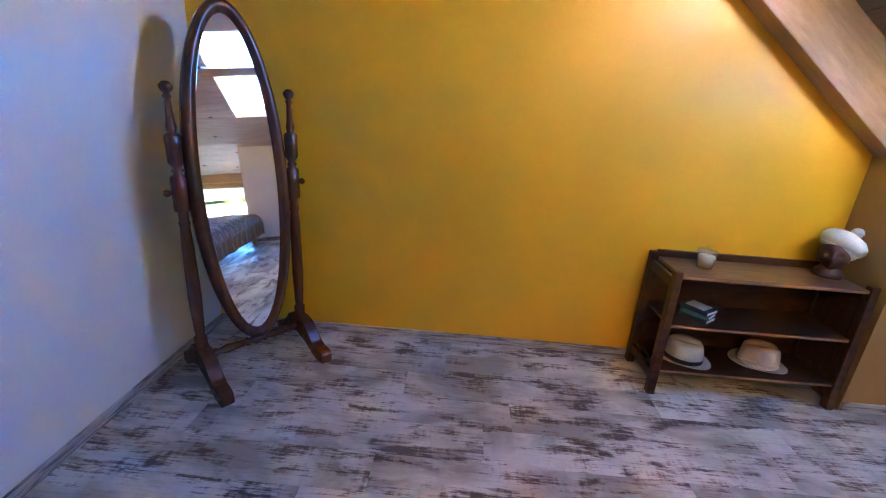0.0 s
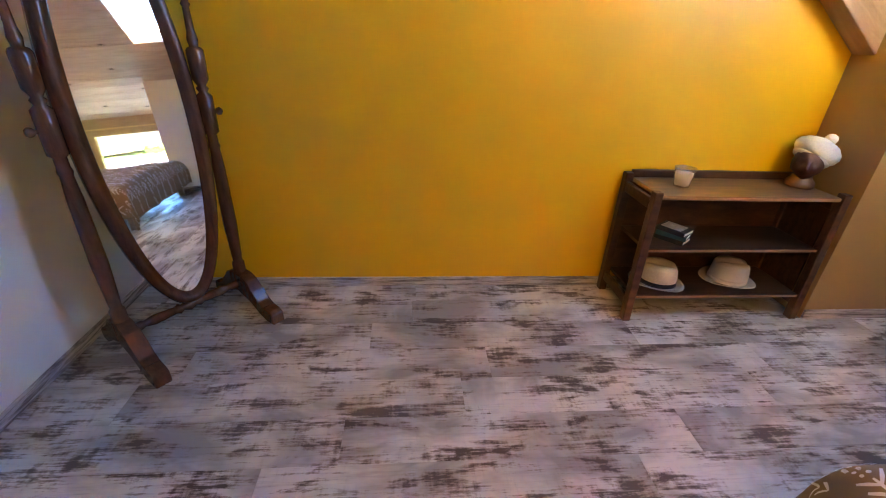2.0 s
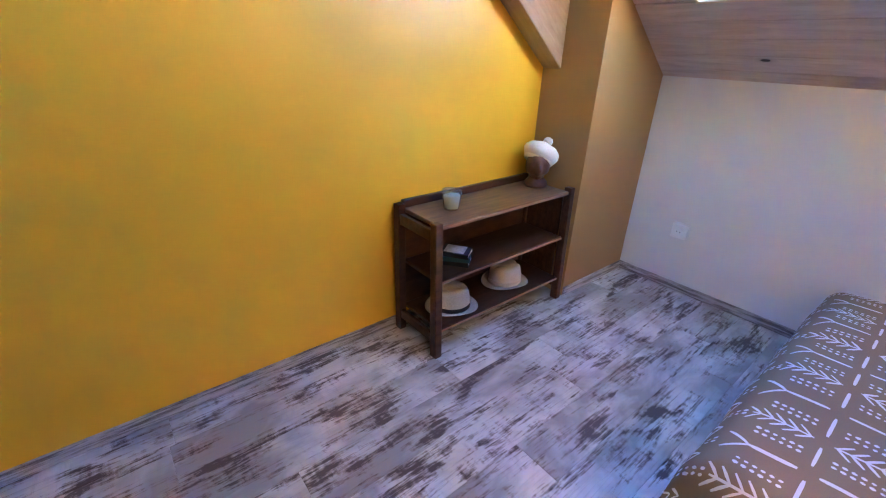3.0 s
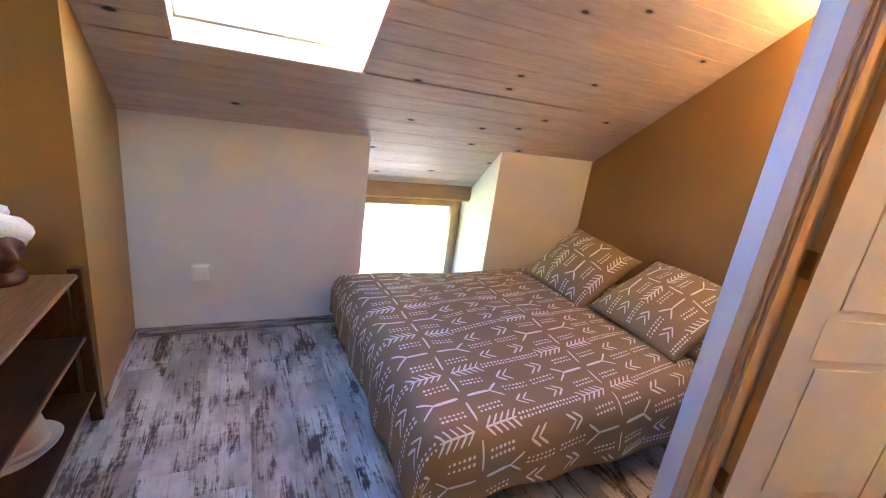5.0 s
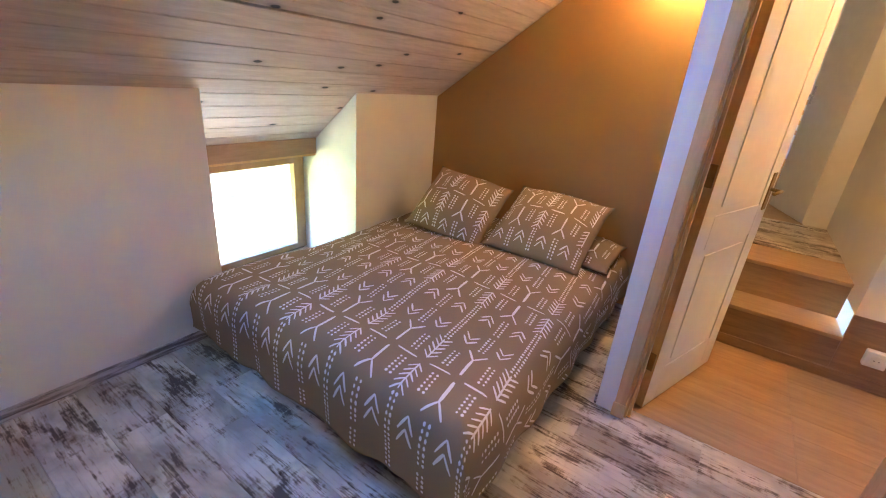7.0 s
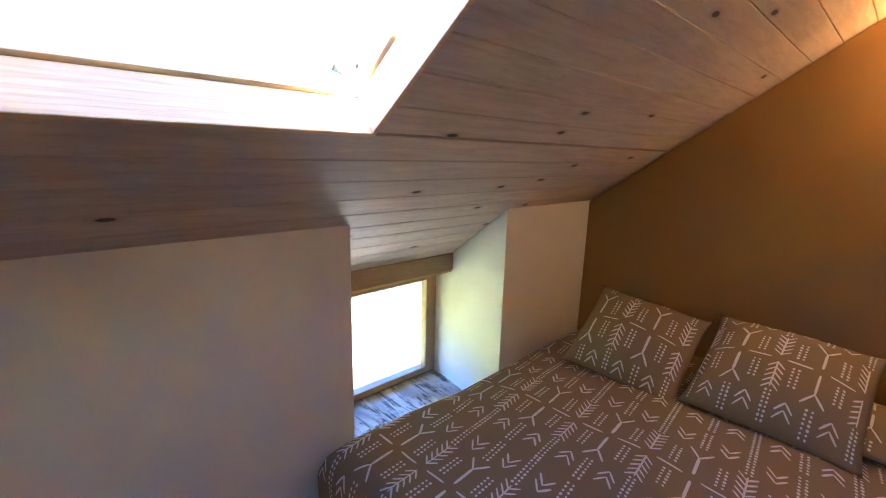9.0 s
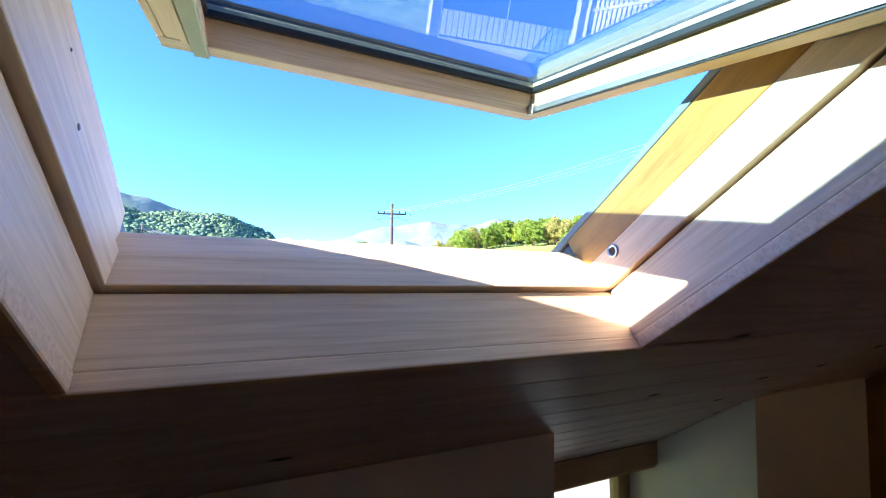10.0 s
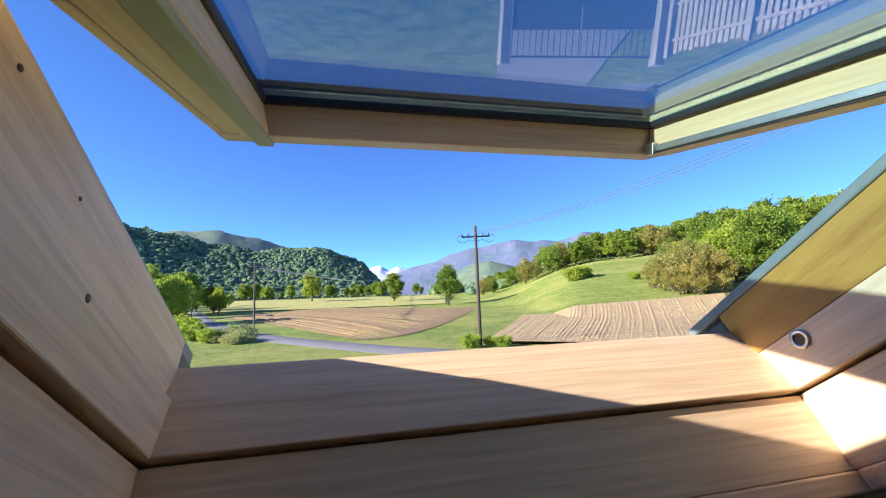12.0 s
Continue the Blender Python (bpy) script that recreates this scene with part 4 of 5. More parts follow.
post_profile = [(0.017, 0.10), (0.021, 0.16), (0.021, 0.24), (0.015, 0.25), (0.017, 0.28), (0.022, 0.45), (0.019, 0.72), (0.015, 0.80), (0.018, 0.815), (0.015, 0.83), (0.015, 0.865), (0.024, 0.875), (0.024, 1.02), (0.012, 1.035), (0.018, 1.05), (0.012, 1.06), (0.023, 1.085), (0.024, 1.19), (0.020, 1.20), (0.012, 1.205), (0.015, 1.23), (0.011, 1.26), (0.009, 1.34), (0.013, 1.35), (0.009, 1.36), (0.018, 1.378), (0.019, 1.392), (0.008, 1.408)]
post_profile = [(r * 1.36, z) for r, z in post_profile]
HALF = 0.262
for sgn in (-1, 1):
    post = part("post", shaped(lathe(post_profile, 16), Matrix.Translation((sgn * HALF, 0, 0))), red_wood, mirror, "", True)
    bm = shaped(lathe([(0.008, 0), (0.008, 0.018), (0.015, 0.026), (0.017, 0.036), (0.010, 0.045)], 14), Matrix.Translation((sgn * (HALF + 0.018), 0, 0.955)) @ Matrix.Rotation(radians(90 * sgn), 4, 'Y'))
    part("knob", bm, red_wood, post, "", True)
    for d in (-1, 1):
        prof = [(0.0, 0.19), (0.035, 0.19), (0.07, 0.172), (0.10, 0.128), (0.125, 0.082), (0.15, 0.064), (0.156, 0.072), (0.19, 0.066), (0.205, 0.05), (0.207, 0.0), (0.16, 0.0), (0.145, 0.012), (0.118, 0.03), (0.075, 0.07), (0.03, 0.085), (0.0, 0.085)]
        prof = [(x * (1.36 if d < 0 else 1.12), z) for x, z in prof]
        m = Matrix.Translation((sgn * HALF, 0, 0)) @ Matrix.Rotation(radians(90 * d), 4, 'Z') @ Matrix.Rotation(radians(90), 4, 'X')
        part("foot", prism(prof, -0.031, 0.031, None, m, 0.006), red_wood, mirror)
rail = [(0.010, -HALF), (0.013, -0.20), (0.009, -0.19), (0.015, -0.15), (0.011, -0.06), (0.016, -0.045), (0.010, -0.03), (0.018, 0.0), (0.010, 0.03), (0.016, 0.045), (0.011, 0.06), (0.015, 0.15), (0.009, 0.19), (0.013, 0.20), (0.010, HALF)]
part("stretcher", shaped(lathe([(r * 1.55, z) for r, z in rail], 14), Matrix.Translation((0, 0, 0.125)) @ Matrix.Rotation(radians(90), 4, 'Y')), red_wood, mirror, "", True)
TILT_M = Matrix.Translation((0, 0, 0.962)) @ Matrix.Rotation(radians(-4.4), 4, 'X')
EA, EB = 0.204, 0.768

bm = bmesh.new()
section = [(q * 1.18, y * 1.2) for q, y in [(-0.027, 0.014), (-0.027, -0.006), (-0.022, -0.014), (-0.014, -0.016), (-0.010, -0.024), (0.004, -0.028), (0.018, -0.019), (0.025, -0.005), (0.025, 0.014)]]
n = 64
rings = []
for i in range(n):
    a = 2 * math.pi * i / n
    rings.append([bm.verts.new(TILT_M @ Vector(((EA + q) * math.cos(a), y, (EB + q) * math.sin(a)))) for q, y in section])
for i in range(n):
    for k in range(len(section)):
        a, b = rings[i], rings[(i + 1) % n]
        bm.faces.new((a[k], a[(k + 1) % len(section)], b[(k + 1) % len(section)], b[k]))
part("oval_frame", bm, red_wood, mirror, "dark polished oval frame", True)
bm = bmesh.new()
lo = [bm.verts.new(TILT_M @ Vector(((EA - 0.016) * math.cos(2 * math.pi * i / n), -0.006, (EB - 0.016) * math.sin(2 * math.pi * i / n)))) for i in range(n)]
hi = [bm.verts.new(TILT_M @ Vector(((EA - 0.016) * math.cos(2 * math.pi * i / n), 0.006, (EB - 0.016) * math.sin(2 * math.pi * i / n)))) for i in range(n)]
bm.faces.new(lo)
bm.faces.new(hi[::-1])
for i in range(n):
    bm.faces.new((lo[i], lo[(i + 1) % n], hi[(i + 1) % n], hi[i]))
part("mirror_glass", bm, mirror_mat, mirror, "clear silvered mirror glass")

# ---- shelf unit ----
SX0, SX1, SYF, SYB, SH = 1.335, 2.285, 2.43, 2.765, 0.69
shelf = thing("shelf_unit", ((SX0 + SX1) / 2, 2.6, 0), 0, "dark stained oak open shelf unit against the yellow wall", "shelf")
SM = Matrix.Translation((-(SX0 + SX1) / 2, -2.6, 0))


def shelf_part(name, bm, mt, label=""):
    return part(name, shaped(bm, SM), mt, shelf, label)


for x in (SX0 - 0.006, SX1 - 0.034):
    # front uprights lean back a little; the rear ones stand straight
    shelf_part("upright", hexa(bmesh.new(), [(x, SYF - 0.012, 0), (x + 0.040, SYF - 0.012, 0), (x + 0.040, SYF + 0.034, 0), (x, SYF + 0.034, 0), (x, SYF + 0.006, SH), (x + 0.040, SYF + 0.006, SH), (x + 0.040, SYF + 0.048, SH), (x, SYF + 0.048, SH)], 0.005), shelf_wood)
    shelf_part("upright", box((x, SYB - 0.045, 0), (x + 0.040, SYB, SH + 0.005), 0.004), shelf_wood)
    shelf_part("side_rail", box((x + 0.006, SYF + 0.055, 0.60), (x + 0.026, SYB - 0.0455, 0.652), 0.003), shelf_wood)
    shelf_part("side_rail", box((x + 0.006, SYF + 0.036, 0.075), (x + 0.026, SYB - 0.0455, 0.125), 0.003), shelf_wood)
shelf_part("side_panel", box((SX1 - 0.022, SYF + 0.058, 0.126), (SX1 - 0.014, SYB - 0.046, 0.599), 0.001), shelf_wood)
shelf_part("top_board", box((SX0 + 0.0325, SYF + 0.018, 0.652), (SX1 - 0.0325, SYB - 0.03, 0.672), 0.004), shelf_top_mat, "worn brown oak top")
shelf_part("middle_board", box((SX0 + 0.0325, SYF + 0.016, 0.385), (SX1 - 0.0325, SYB - 0.03, 0.405), 0.004), shelf_shaded)
shelf_part("bottom_board", box((SX0 + 0.0325, SYF + 0.006, 0.128), (SX1 - 0.0325, SYB - 0.03, 0.148), 0.004), shelf_shaded)
for y, z in ((SYF + 0.0175, 0.656), (SYF + 0.0155, 0.389), (SYF + 0.0055, 0.132)):
    shelf_part("worn_edge", box((SX0 + 0.036, y - 0.002, z), (SX1 - 0.036, y, z + 0.012), 0.0008), worn_mat, "rubbed pale front edge")
shelf_part("back_rail", box((SX0 + 0.0325, SYB - 0.0295, 0.63), (SX1 - 0.0325, SYB - 0.006, 0.708), 0.004), shelf_wood, "raised dark back rail")
shelf_part("back_panel", box((SX0 + 0.0325, SYB - 0.020, 0.125), (SX1 - 0.0325, SYB - 0.012, 0.629), 0.001), shelf_wood)

# ---- things on the shelf ----
cup = thing("candle_glass", (1.547, 2.60, 0.672), 0, "frosted glass tumbler with a cream candle", "candle")
part("glass", lathe([(0.035, 0.0), (0.049, 0.092), (0.0465, 0.092), (0.0335, 0.006), (0.001, 0.006)], 24), cup_glass, cup, "clear tapered glass", True)
part("candle", lathe([(0.032, 0.0065), (0.040, 0.066), (0.004, 0.064)], 20), wax_mat, cup, "cream wax", True)
part("wick", lathe([(0.001, 0.06), (0.001, 0.07)], 6), iron, cup)

bm = bmesh.new()
bmesh.ops.create_icosphere(bm, subdivisions=4, radius=1.0)
for v in bm.verts:
    p = v.co.copy()
    x, y, z = p
    q = Vector((x * 0.072, y * 0.080, z * 0.090 + 0.125))
    if z < -0.45:
        q.x *= 0.85
        q.y *= 0.9
    face_y = -y
    if face_y > 0.3:
        q.y -= 0.034 * math.exp(-((x / 0.16) ** 2)) * math.exp(-(((z + 0.12) / 0.26) ** 2))
        q.y += 0.017 * math.exp(-(((abs(x) - 0.36) / 0.16) ** 2)) * math.exp(-(((z - 0.12) / 0.14) ** 2))
        q.y -= 0.014 * math.exp(-((x / 0.28) ** 2)) * math.exp(-(((z + 0.52) / 0.09) ** 2))
        q.y -= 0.015 * math.exp(-((x / 0.3) ** 2)) * math.exp(-(((z + 0.82) / 0.12) ** 2))
    v.co = q
lathe([(0.066, 0.0), (0.070, 0.012), (0.066, 0.030), (0.050, 0.046), (0.044, 0.062), (0.050, 0.10)], 24, bm)
bust = single("bust", shaped(bm, pose(2.188, 2.63, 0.672, 0, 0, -42) @ Matrix.Scale(0.92, 4)), clay_mat, "terracotta sculpted head on a low base", "bust", smooth=True)
cap = thing("knitted_beret", (2.195, 2.645, 0.672), -30, "cream knitted beret with a pompom on the bust", "hat")
CAP_M = Matrix.Translation((0.010, 0.008, 0.150)) @ Matrix.Rotation(radians(26), 4, 'Y') @ Matrix.Rotation(radians(-16), 4, 'X')
bm = lathe([(0.078, 0.0), (0.090, 0.004), (0.104, 0.020), (0.110, 0.042), (0.104, 0.066), (0.082, 0.088), (0.048, 0.100), (0.010, 0.103)], 30)
for v in bm.verts:
    v.co *= 1 + 0.05 * noise.noise(v.co * 22)
CAP_M = Matrix.Scale(0.92, 4) @ CAP_M
part("crown", shaped(bm, CAP_M), wool_mat, cap, "", True)
bm = lathe([(0.076, -0.012), (0.084, -0.014), (0.092, 0.000), (0.092, 0.010), (0.080, 0.012)], 30)
part("ribbed_band", shaped(bm, CAP_M), wool_mat, cap, "", True)
bm = bmesh.new()
bmesh.ops.create_icosphere(bm, subdivisions=3, radius=0.029)
for v in bm.verts:
    v.co *= 1 + 0.16 * noise.noise(v.co * 160)
part("pompom", shaped(bm, CAP_M @ Matrix.Translation((0.012, 0.0, 0.122))), wool_mat, cap)

for i, (rz, cov) in enumerate(((8, cover_black), (14, cover_teal), (4, cover_black))):
    bk = thing("book", (1.558, 2.56, 0.4052 + 0.0225 * i), 30 + rz, "small dark hardback book in a stack of three", "book", "stacked books")
    part("cover", box((-0.05, -0.07, 0), (0.05, 0.07, 0.0022), 0.0008), cov, bk)
    part("cover", box((-0.05, -0.07, 0.0198), (0.05, 0.07, 0.022), 0.0008), cov, bk)
    part("spine", box((-0.0525, -0.07, 0), (-0.0502, 0.07, 0.022), 0.0008), cov, bk)
    part("pages", box((-0.0498, -0.067, 0.0024), (0.047, 0.067, 0.0196), 0.0008), paper_mat, bk)
    if i == 2:
        part("cover_picture", box((-0.042, -0.045, 0.0222), (0.042, 0.055, 0.0228)), print_grey, bk, "pale printed picture")


def straw_hat(at, rz, mt, band, label):
    t = thing("straw_hat", at, rz, label, "hat", "hats on the lower shelf")

    def oval(bm):
        for v in bm.verts:
            v.co.y *= 1.14
            a = math.atan2(v.co.y, v.co.x)
            r = math.hypot(v.co.x, v.co.y)
            if r > 0.088:
                v.co.z += 0.016 * math.cos(2 * a) * (r - 0.085) / 0.05 * (1 if math.cos(2 * a) > 0 else 0.5) + 0.008 * (r - 0.085) / 0.05
            if v.co.z > 0.07:
                v.co.z -= 0.016 * math.exp(-(v.co.x / 0.022) ** 2)
                v.co.x *= 1 - 0.18 * max(0.0, -v.co.y / 0.09)
        return bm
    part("crown", oval(lathe([(0.0845, 0.004), (0.084, 0.03), (0.081, 0.06), (0.077, 0.100), (0.068, 0.114), (0.045, 0.119), (0.020, 0.118), (0.004, 0.117)], 40)), mt, t, "", True)
    part("brim", oval(lathe([(0.0835, 0.001), (0.105, 0.0005), (0.116, 0.0005), (0.122, 0.003), (0.122, 0.006), (0.115, 0.005), (0.105, 0.0045), (0.0835, 0.006)], 48)), mt, t, "", True)
    if band is not None:
        part("band", oval(lathe([(0.0848, 0.0065), (0.0862, 0.007), (0.0852, 0.03), (0.0838, 0.0305)], 40)), band, t, "black ribbon band" if band == band_mat else "narrow woven band", True)
    return t


straw_hat((1.545, 2.565, 0.1485), 65, straw_mat, band_mat, "pale woven straw hat with a black ribbon")
straw_hat((1.96, 2.585, 0.1485), 75, straw_mat2, straw_mat2, "plain pinkish straw trilby hat")

# ---- outdoors: the valley seen through the skylight ----
GZ = -2.75
VIEW = Vector((2.1, 1.95, 1.81))


def profile(points, az):
    """Straight-line interpolation of (azimuth, value) pairs, azimuth falling."""
    if az >= points[0][0]:
        return points[0][1]
    for (a0, v0), (a1, v1) in zip(points, points[1:]):
        if az >= a1:
            return v0 + (v1 - v0) * (a0 - az) / (a0 - a1)
    return points[-1][1]


def ease(t):
    t = max(0.0, min(1.0, t))
    return t * t * (3 - 2 * t)


LEFT_HILL = [(60, 6.0), (40, 8.4), (24.6, 8.9), (19.1, 7.6), (14.5, 6.7), (8.8, 6.4), (1.9, 6.2), (-2.5, 4.5), (-4.8, 2.1), (-7, 0.0), (-9, -2)]
BACK_HILL = [(40, 6.5), (28, 7.4), (20, 8.3), (14.5, 9.0), (10, 8.1), (5, 6.0), (0, 3.0), (-4, -2)]
MID_HILL = [(-9, -2), (-12, 1.6), (-16, 3.9), (-19.5, 4.9), (-22, 4.3), (-27, 1.6), (-30, -2)]
FAR_HILL = [(10, -2), (-2, 1.0), (-6, 3.0), (-9, 4.1), (-14, 5.4), (-17.7, 6.3), (-20.5, 6.9), (-23, 7.6), (-25, 6.9), (-28.5, 6.7), (-31.7, 7.7), (-35, 7.2), (-45, 5.5), (-70, 3.0)]
SNOW = [(6, -2), (-1, 1.6), (-3.4, 3.6), (-5, 4.1), (-6, 3.6), (-7.2, 4.4), (-9, 3.9), (-11, 2.8), (-16, -2)]
RISE = [(-8, 0.0), (-14, 0.22), (-20, 0.52), (-26, 0.95), (-33, 1.25), (-44, 1.4), (-56, 1.6), (-70, 1.7), (-110, 0.6), (-150, 0.2)]
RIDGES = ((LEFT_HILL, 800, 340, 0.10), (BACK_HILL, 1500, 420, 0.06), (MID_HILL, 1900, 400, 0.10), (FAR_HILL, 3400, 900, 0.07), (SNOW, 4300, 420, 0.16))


def ground_z(az, r):
    z = GZ + 8.0 * ease((r - 140) / 320) * (1 if -100 < az < 100 else 0.3)
    f = max(0.0, min(1.0, (r - 75 - 80 * ease((az + 31) / 12)) / 305))
    z = max(z, GZ + 29.0 * profile(RISE, az) * f ** 1.1) if az < -8 else z
    kind = 0
    for i, (prof, r0, w, rough) in enumerate(RIDGES):
        el = profile(prof, az)
        if el <= 0:
            continue
        top = VIEW.z + r0 * math.tan(radians(el))
        k = ease((r - r0 + w) / w)
        n = noise.fractal(Vector((az * 0.16, r / w * 1.6, i * 7.3)), 0.8, 2.1, 5)
        zz = GZ + (top - GZ) * k * (1 + rough * n)
        if k > 0.02 and zz > z:
            z, kind = zz, i + 1
    return z, kind


def spot(az, r):
    """A place on the ground, by its bearing from the skylight."""
    a = radians(az)
    return Vector((VIEW.x + r * math.cos(a), VIEW.y + r * math.sin(a), ground_z(az, r)[0]))


def hill_material(name, a, b, scale, dark=None, bump=0.4):
    k = Nodes(name, 0.95)
    v = k.place()
    big, fine = k.noise(v, scale * 0.15, 4), k.noise(v, scale, 6, 0.7)
    col = k.mix(k.ramp(fine, 0.35, 0.65), a, b)
    if dark:
        col = k.mix(k.ramp(big, 0.5, 0.62), col, dark)
    k.bump(fine, bump, 0.5 / scale)
    return k.done(col)




def meadow_material():
    """Spring grass: lush tufts, mown paler patches and yellow flowering drifts."""
    k = Nodes("meadow_grass", 0.95)
    v = k.place()
    drift, patch, tuft, blade = k.noise(v, 0.035, 4, 0.6, 0.5), k.noise(v, 0.22, 5, 0.7), k.noise(v, 1.1, 5, 0.75), k.noise(v, 6.0, 4, 0.8)
    col = k.mix(k.ramp(tuft, 0.36, 0.64), (0.085, 0.165, 0.016), (0.31, 0.38, 0.060))
    col = k.mix(k.math('MULTIPLY', k.ramp(patch, 0.48, 0.62), 0.6), col, (0.36, 0.39, 0.10))
    col = k.mix(k.math('MULTIPLY', k.ramp(drift, 0.50, 0.60), 0.5), col, (0.44, 0.41, 0.11))
    col = k.mix(k.math('MULTIPLY', k.ramp(blade, 0.50, 0.66), 0.55), col, (0.060, 0.115, 0.014))
    k.bump(k.math('ADD', tuft, blade), 0.8, 0.35)
    return k.done(col)


meadow = meadow_material()
# the hill and mountain colours below carry the blue of distance haze
wood_floor = hill_material("wooded_slope", (0.065, 0.115, 0.080), (0.12, 0.185, 0.09), 0.10, (0.055, 0.10, 0.085))
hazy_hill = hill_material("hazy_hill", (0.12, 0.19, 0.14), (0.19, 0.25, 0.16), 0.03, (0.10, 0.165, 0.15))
haze_blue_hill = hill_material("blue_mountain", (0.10, 0.145, 0.26), (0.155, 0.18, 0.27), 0.012, (0.10, 0.16, 0.22))
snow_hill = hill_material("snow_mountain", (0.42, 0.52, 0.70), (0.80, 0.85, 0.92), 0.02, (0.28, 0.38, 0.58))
soil = hill_material("ploughed_soil", (0.15, 0.095, 0.048), (0.34, 0.235, 0.13), 1.2, (0.25, 0.20, 0.085), 0.9)
soil_pale = hill_material("dry_soil", (0.33, 0.225, 0.115), (0.56, 0.41, 0.23), 1.6, (0.46, 0.35, 0.18), 0.9)
asphalt = hill_material("road_asphalt", (0.16, 0.16, 0.18), (0.22, 0.22, 0.235), 5.0)
concrete = plain("weathered_concrete", (0.30, 0.28, 0.25), 0.9, 0, 0.2, 9)
pole_grey = plain("pole_concrete", (0.13, 0.11, 0.10), 0.9, 0, 0.25, 9)
pole_wood = plain("pole_timber", (0.085, 0.065, 0.055), 0.9, 0, 0.25, 9)
bark = plain("bark", (0.085, 0.065, 0.045), 0.95, 0, 0.3, 6, 0.5)
render_wall = plaster("rendered_wall", (0.5, 0.46, 0.4), 0.8)


def leaf_material(name, c):
    k = Nodes(name, 0.65)
    r = k.n("ShaderNodeNewGeometry").outputs["Random Per Island"]
    o = k.n("ShaderNodeObjectInfo").outputs["Random"]
    col = k.mix(r, rgb(c, 0.6), rgb(c, 1.45))
    col = k.mix(k.math('MULTIPLY', o, 0.4), col, (c[0] * 1.5, c[1] * 1.1, c[2] * 0.9))
    mat = k.done(col)
    tr = k.n("ShaderNodeBsdfTranslucent", Color=k.mix(0.35, col, (0.30, 0.42, 0.03)))
    m = k.n("ShaderNodeMixShader", Fac=0.5)
    k.t.links.new(k.p.outputs[0], m.inputs[1])
    k.t.links.new(tr.outputs[0], m.inputs[2])
    k.t.links.new(m.outputs[0], k.t.nodes["Material Output"].inputs[0])
    return mat


leaf_fresh = leaf_material("fresh_leaves", (0.31, 0.43, 0.060))
leaf_dark = leaf_material("dark_leaves", (0.185, 0.285, 0.042))
leaf_brown = leaf_material("budding_leaves", (0.33, 0.315, 0.105))
leaf_white = leaf_material("blossom", (0.34, 0.39, 0.20))

# the ground: one sheet, finer towards the view
azs = [180 - i * 6 for i in range(20)] + [60 - i * 0.6 for i in range(217)] + [-70 - i * 5 for i in range(1, 22)]
rads = [0.0, 6, 12, 20, 30, 40, 50, 62, 75, 90, 105, 122, 140, 160, 180, 205, 230, 260, 290, 325, 360, 400, 440, 480] + [520 + 30 * i for i in range(12)] + [900 + 70 * i for i in range(10)] + [1620 + 60 * i for i in range(8)] + [2200, 2500] + [2600 + 90 * i for i in range(10)] + [3600, 3850] + [3950 + 60 * i for i in range(8)] + [4700]
bm = bmesh.new()
cols = []
kinds = []
for az in azs:
    col, kk = [], []
    for r in rads:
        z, kind = ground_z(az, r)
        a = radians(az)
        col.append(bm.verts.new((VIEW.x + r * math.cos(a), VIEW.y + r * math.sin(a), z)))
        kk.append(kind)
    cols.append(col)
    kinds.append(kk)
for i in range(len(azs)):
    j = (i + 1) % len(azs)
    for k in range(1, len(rads) - 1):
        f = bm.faces.new((cols[i][k], cols[j][k], cols[j][k + 1], cols[i][k + 1]))
        f.material_index = kinds[i][k + 1]
        f.smooth = True
    cols[i][0].co = cols[0][0].co
for i in range(len(azs)):
    j = (i + 1) % len(azs)
    bm.faces.new((cols[i][0], cols[j][1], cols[i][1]))
structure("ground", bm, [meadow, wood_floor, hazy_hill, hazy_hill, haze_blue_hill, snow_hill], "green valley meadows rising to wooded hills and far mountains", "ground")


def ploughed(name, c00, c10, c11, c01, rows_n, long_n, mt, label, ridge, lift=0.06, curve=0.0, bulge=(0, 0)):
    """A field whose furrows run from side c00-c01 to side c10-c11."""
    bm = bmesh.new()
    P = [Vector((math.cos(radians(a)) * r, math.sin(radians(a)) * r, 0)) for a, r in (c00, c10, c11, c01)]
    grid = []
    rng = random.Random(3)
    jitter = [rng.choice((0.35, 0.7, 1.0, 1.5)) * rng.uniform(0.8, 1.2) for _ in range(rows_n + 1)]
    for i in range(rows_n * 4 + 1):
        v = i / (rows_n * 4)
        amp = (0.0, 0.5, 1.0, 0.5)[i % 4] * ridge * jitter[i // 4]
        line = []
        for j in range(long_n + 1):
            u = j / long_n
            q = (P[0] * (1 - u) + P[1] * u) * (1 - v) + (P[3] * (1 - u) + P[2] * u) * v
            q = q + Vector((q.y, -q.x, 0)) * (curve * math.sin(u * math.pi)) + Vector((*bulge, 0)) * (u * u * math.sin(math.pi * v))
            az, r = math.degrees(math.atan2(q.y, q.x)), q.length
            line.append(bm.verts.new((VIEW.x + q.x, VIEW.y + q.y, ground_z(az, r)[0] + lift + amp * min(1.0, 12 * u, 12 * (1 - u)) + 0.03 * rng.random())))
        grid.append(line)
    for a, b in zip(grid, grid[1:]):
        for j in range(long_n):
            bm.faces.new((a[j], a[j + 1], b[j + 1], b[j]))
    return structure(name, bm, mt, label, "field", True)


ploughed("field_dark", (14.6, 165), (-2.3, 50), (-17.6, 165), (4.0, 215), 38, 44, soil, "brown ploughed field with curved furrows", 0.26, 0.06, 0.02, (-34, 10))
hay = hill_material("dry_meadow", (0.36, 0.36, 0.10), (0.50, 0.44, 0.17), 0.5, (0.30, 0.36, 0.075), 0.3)
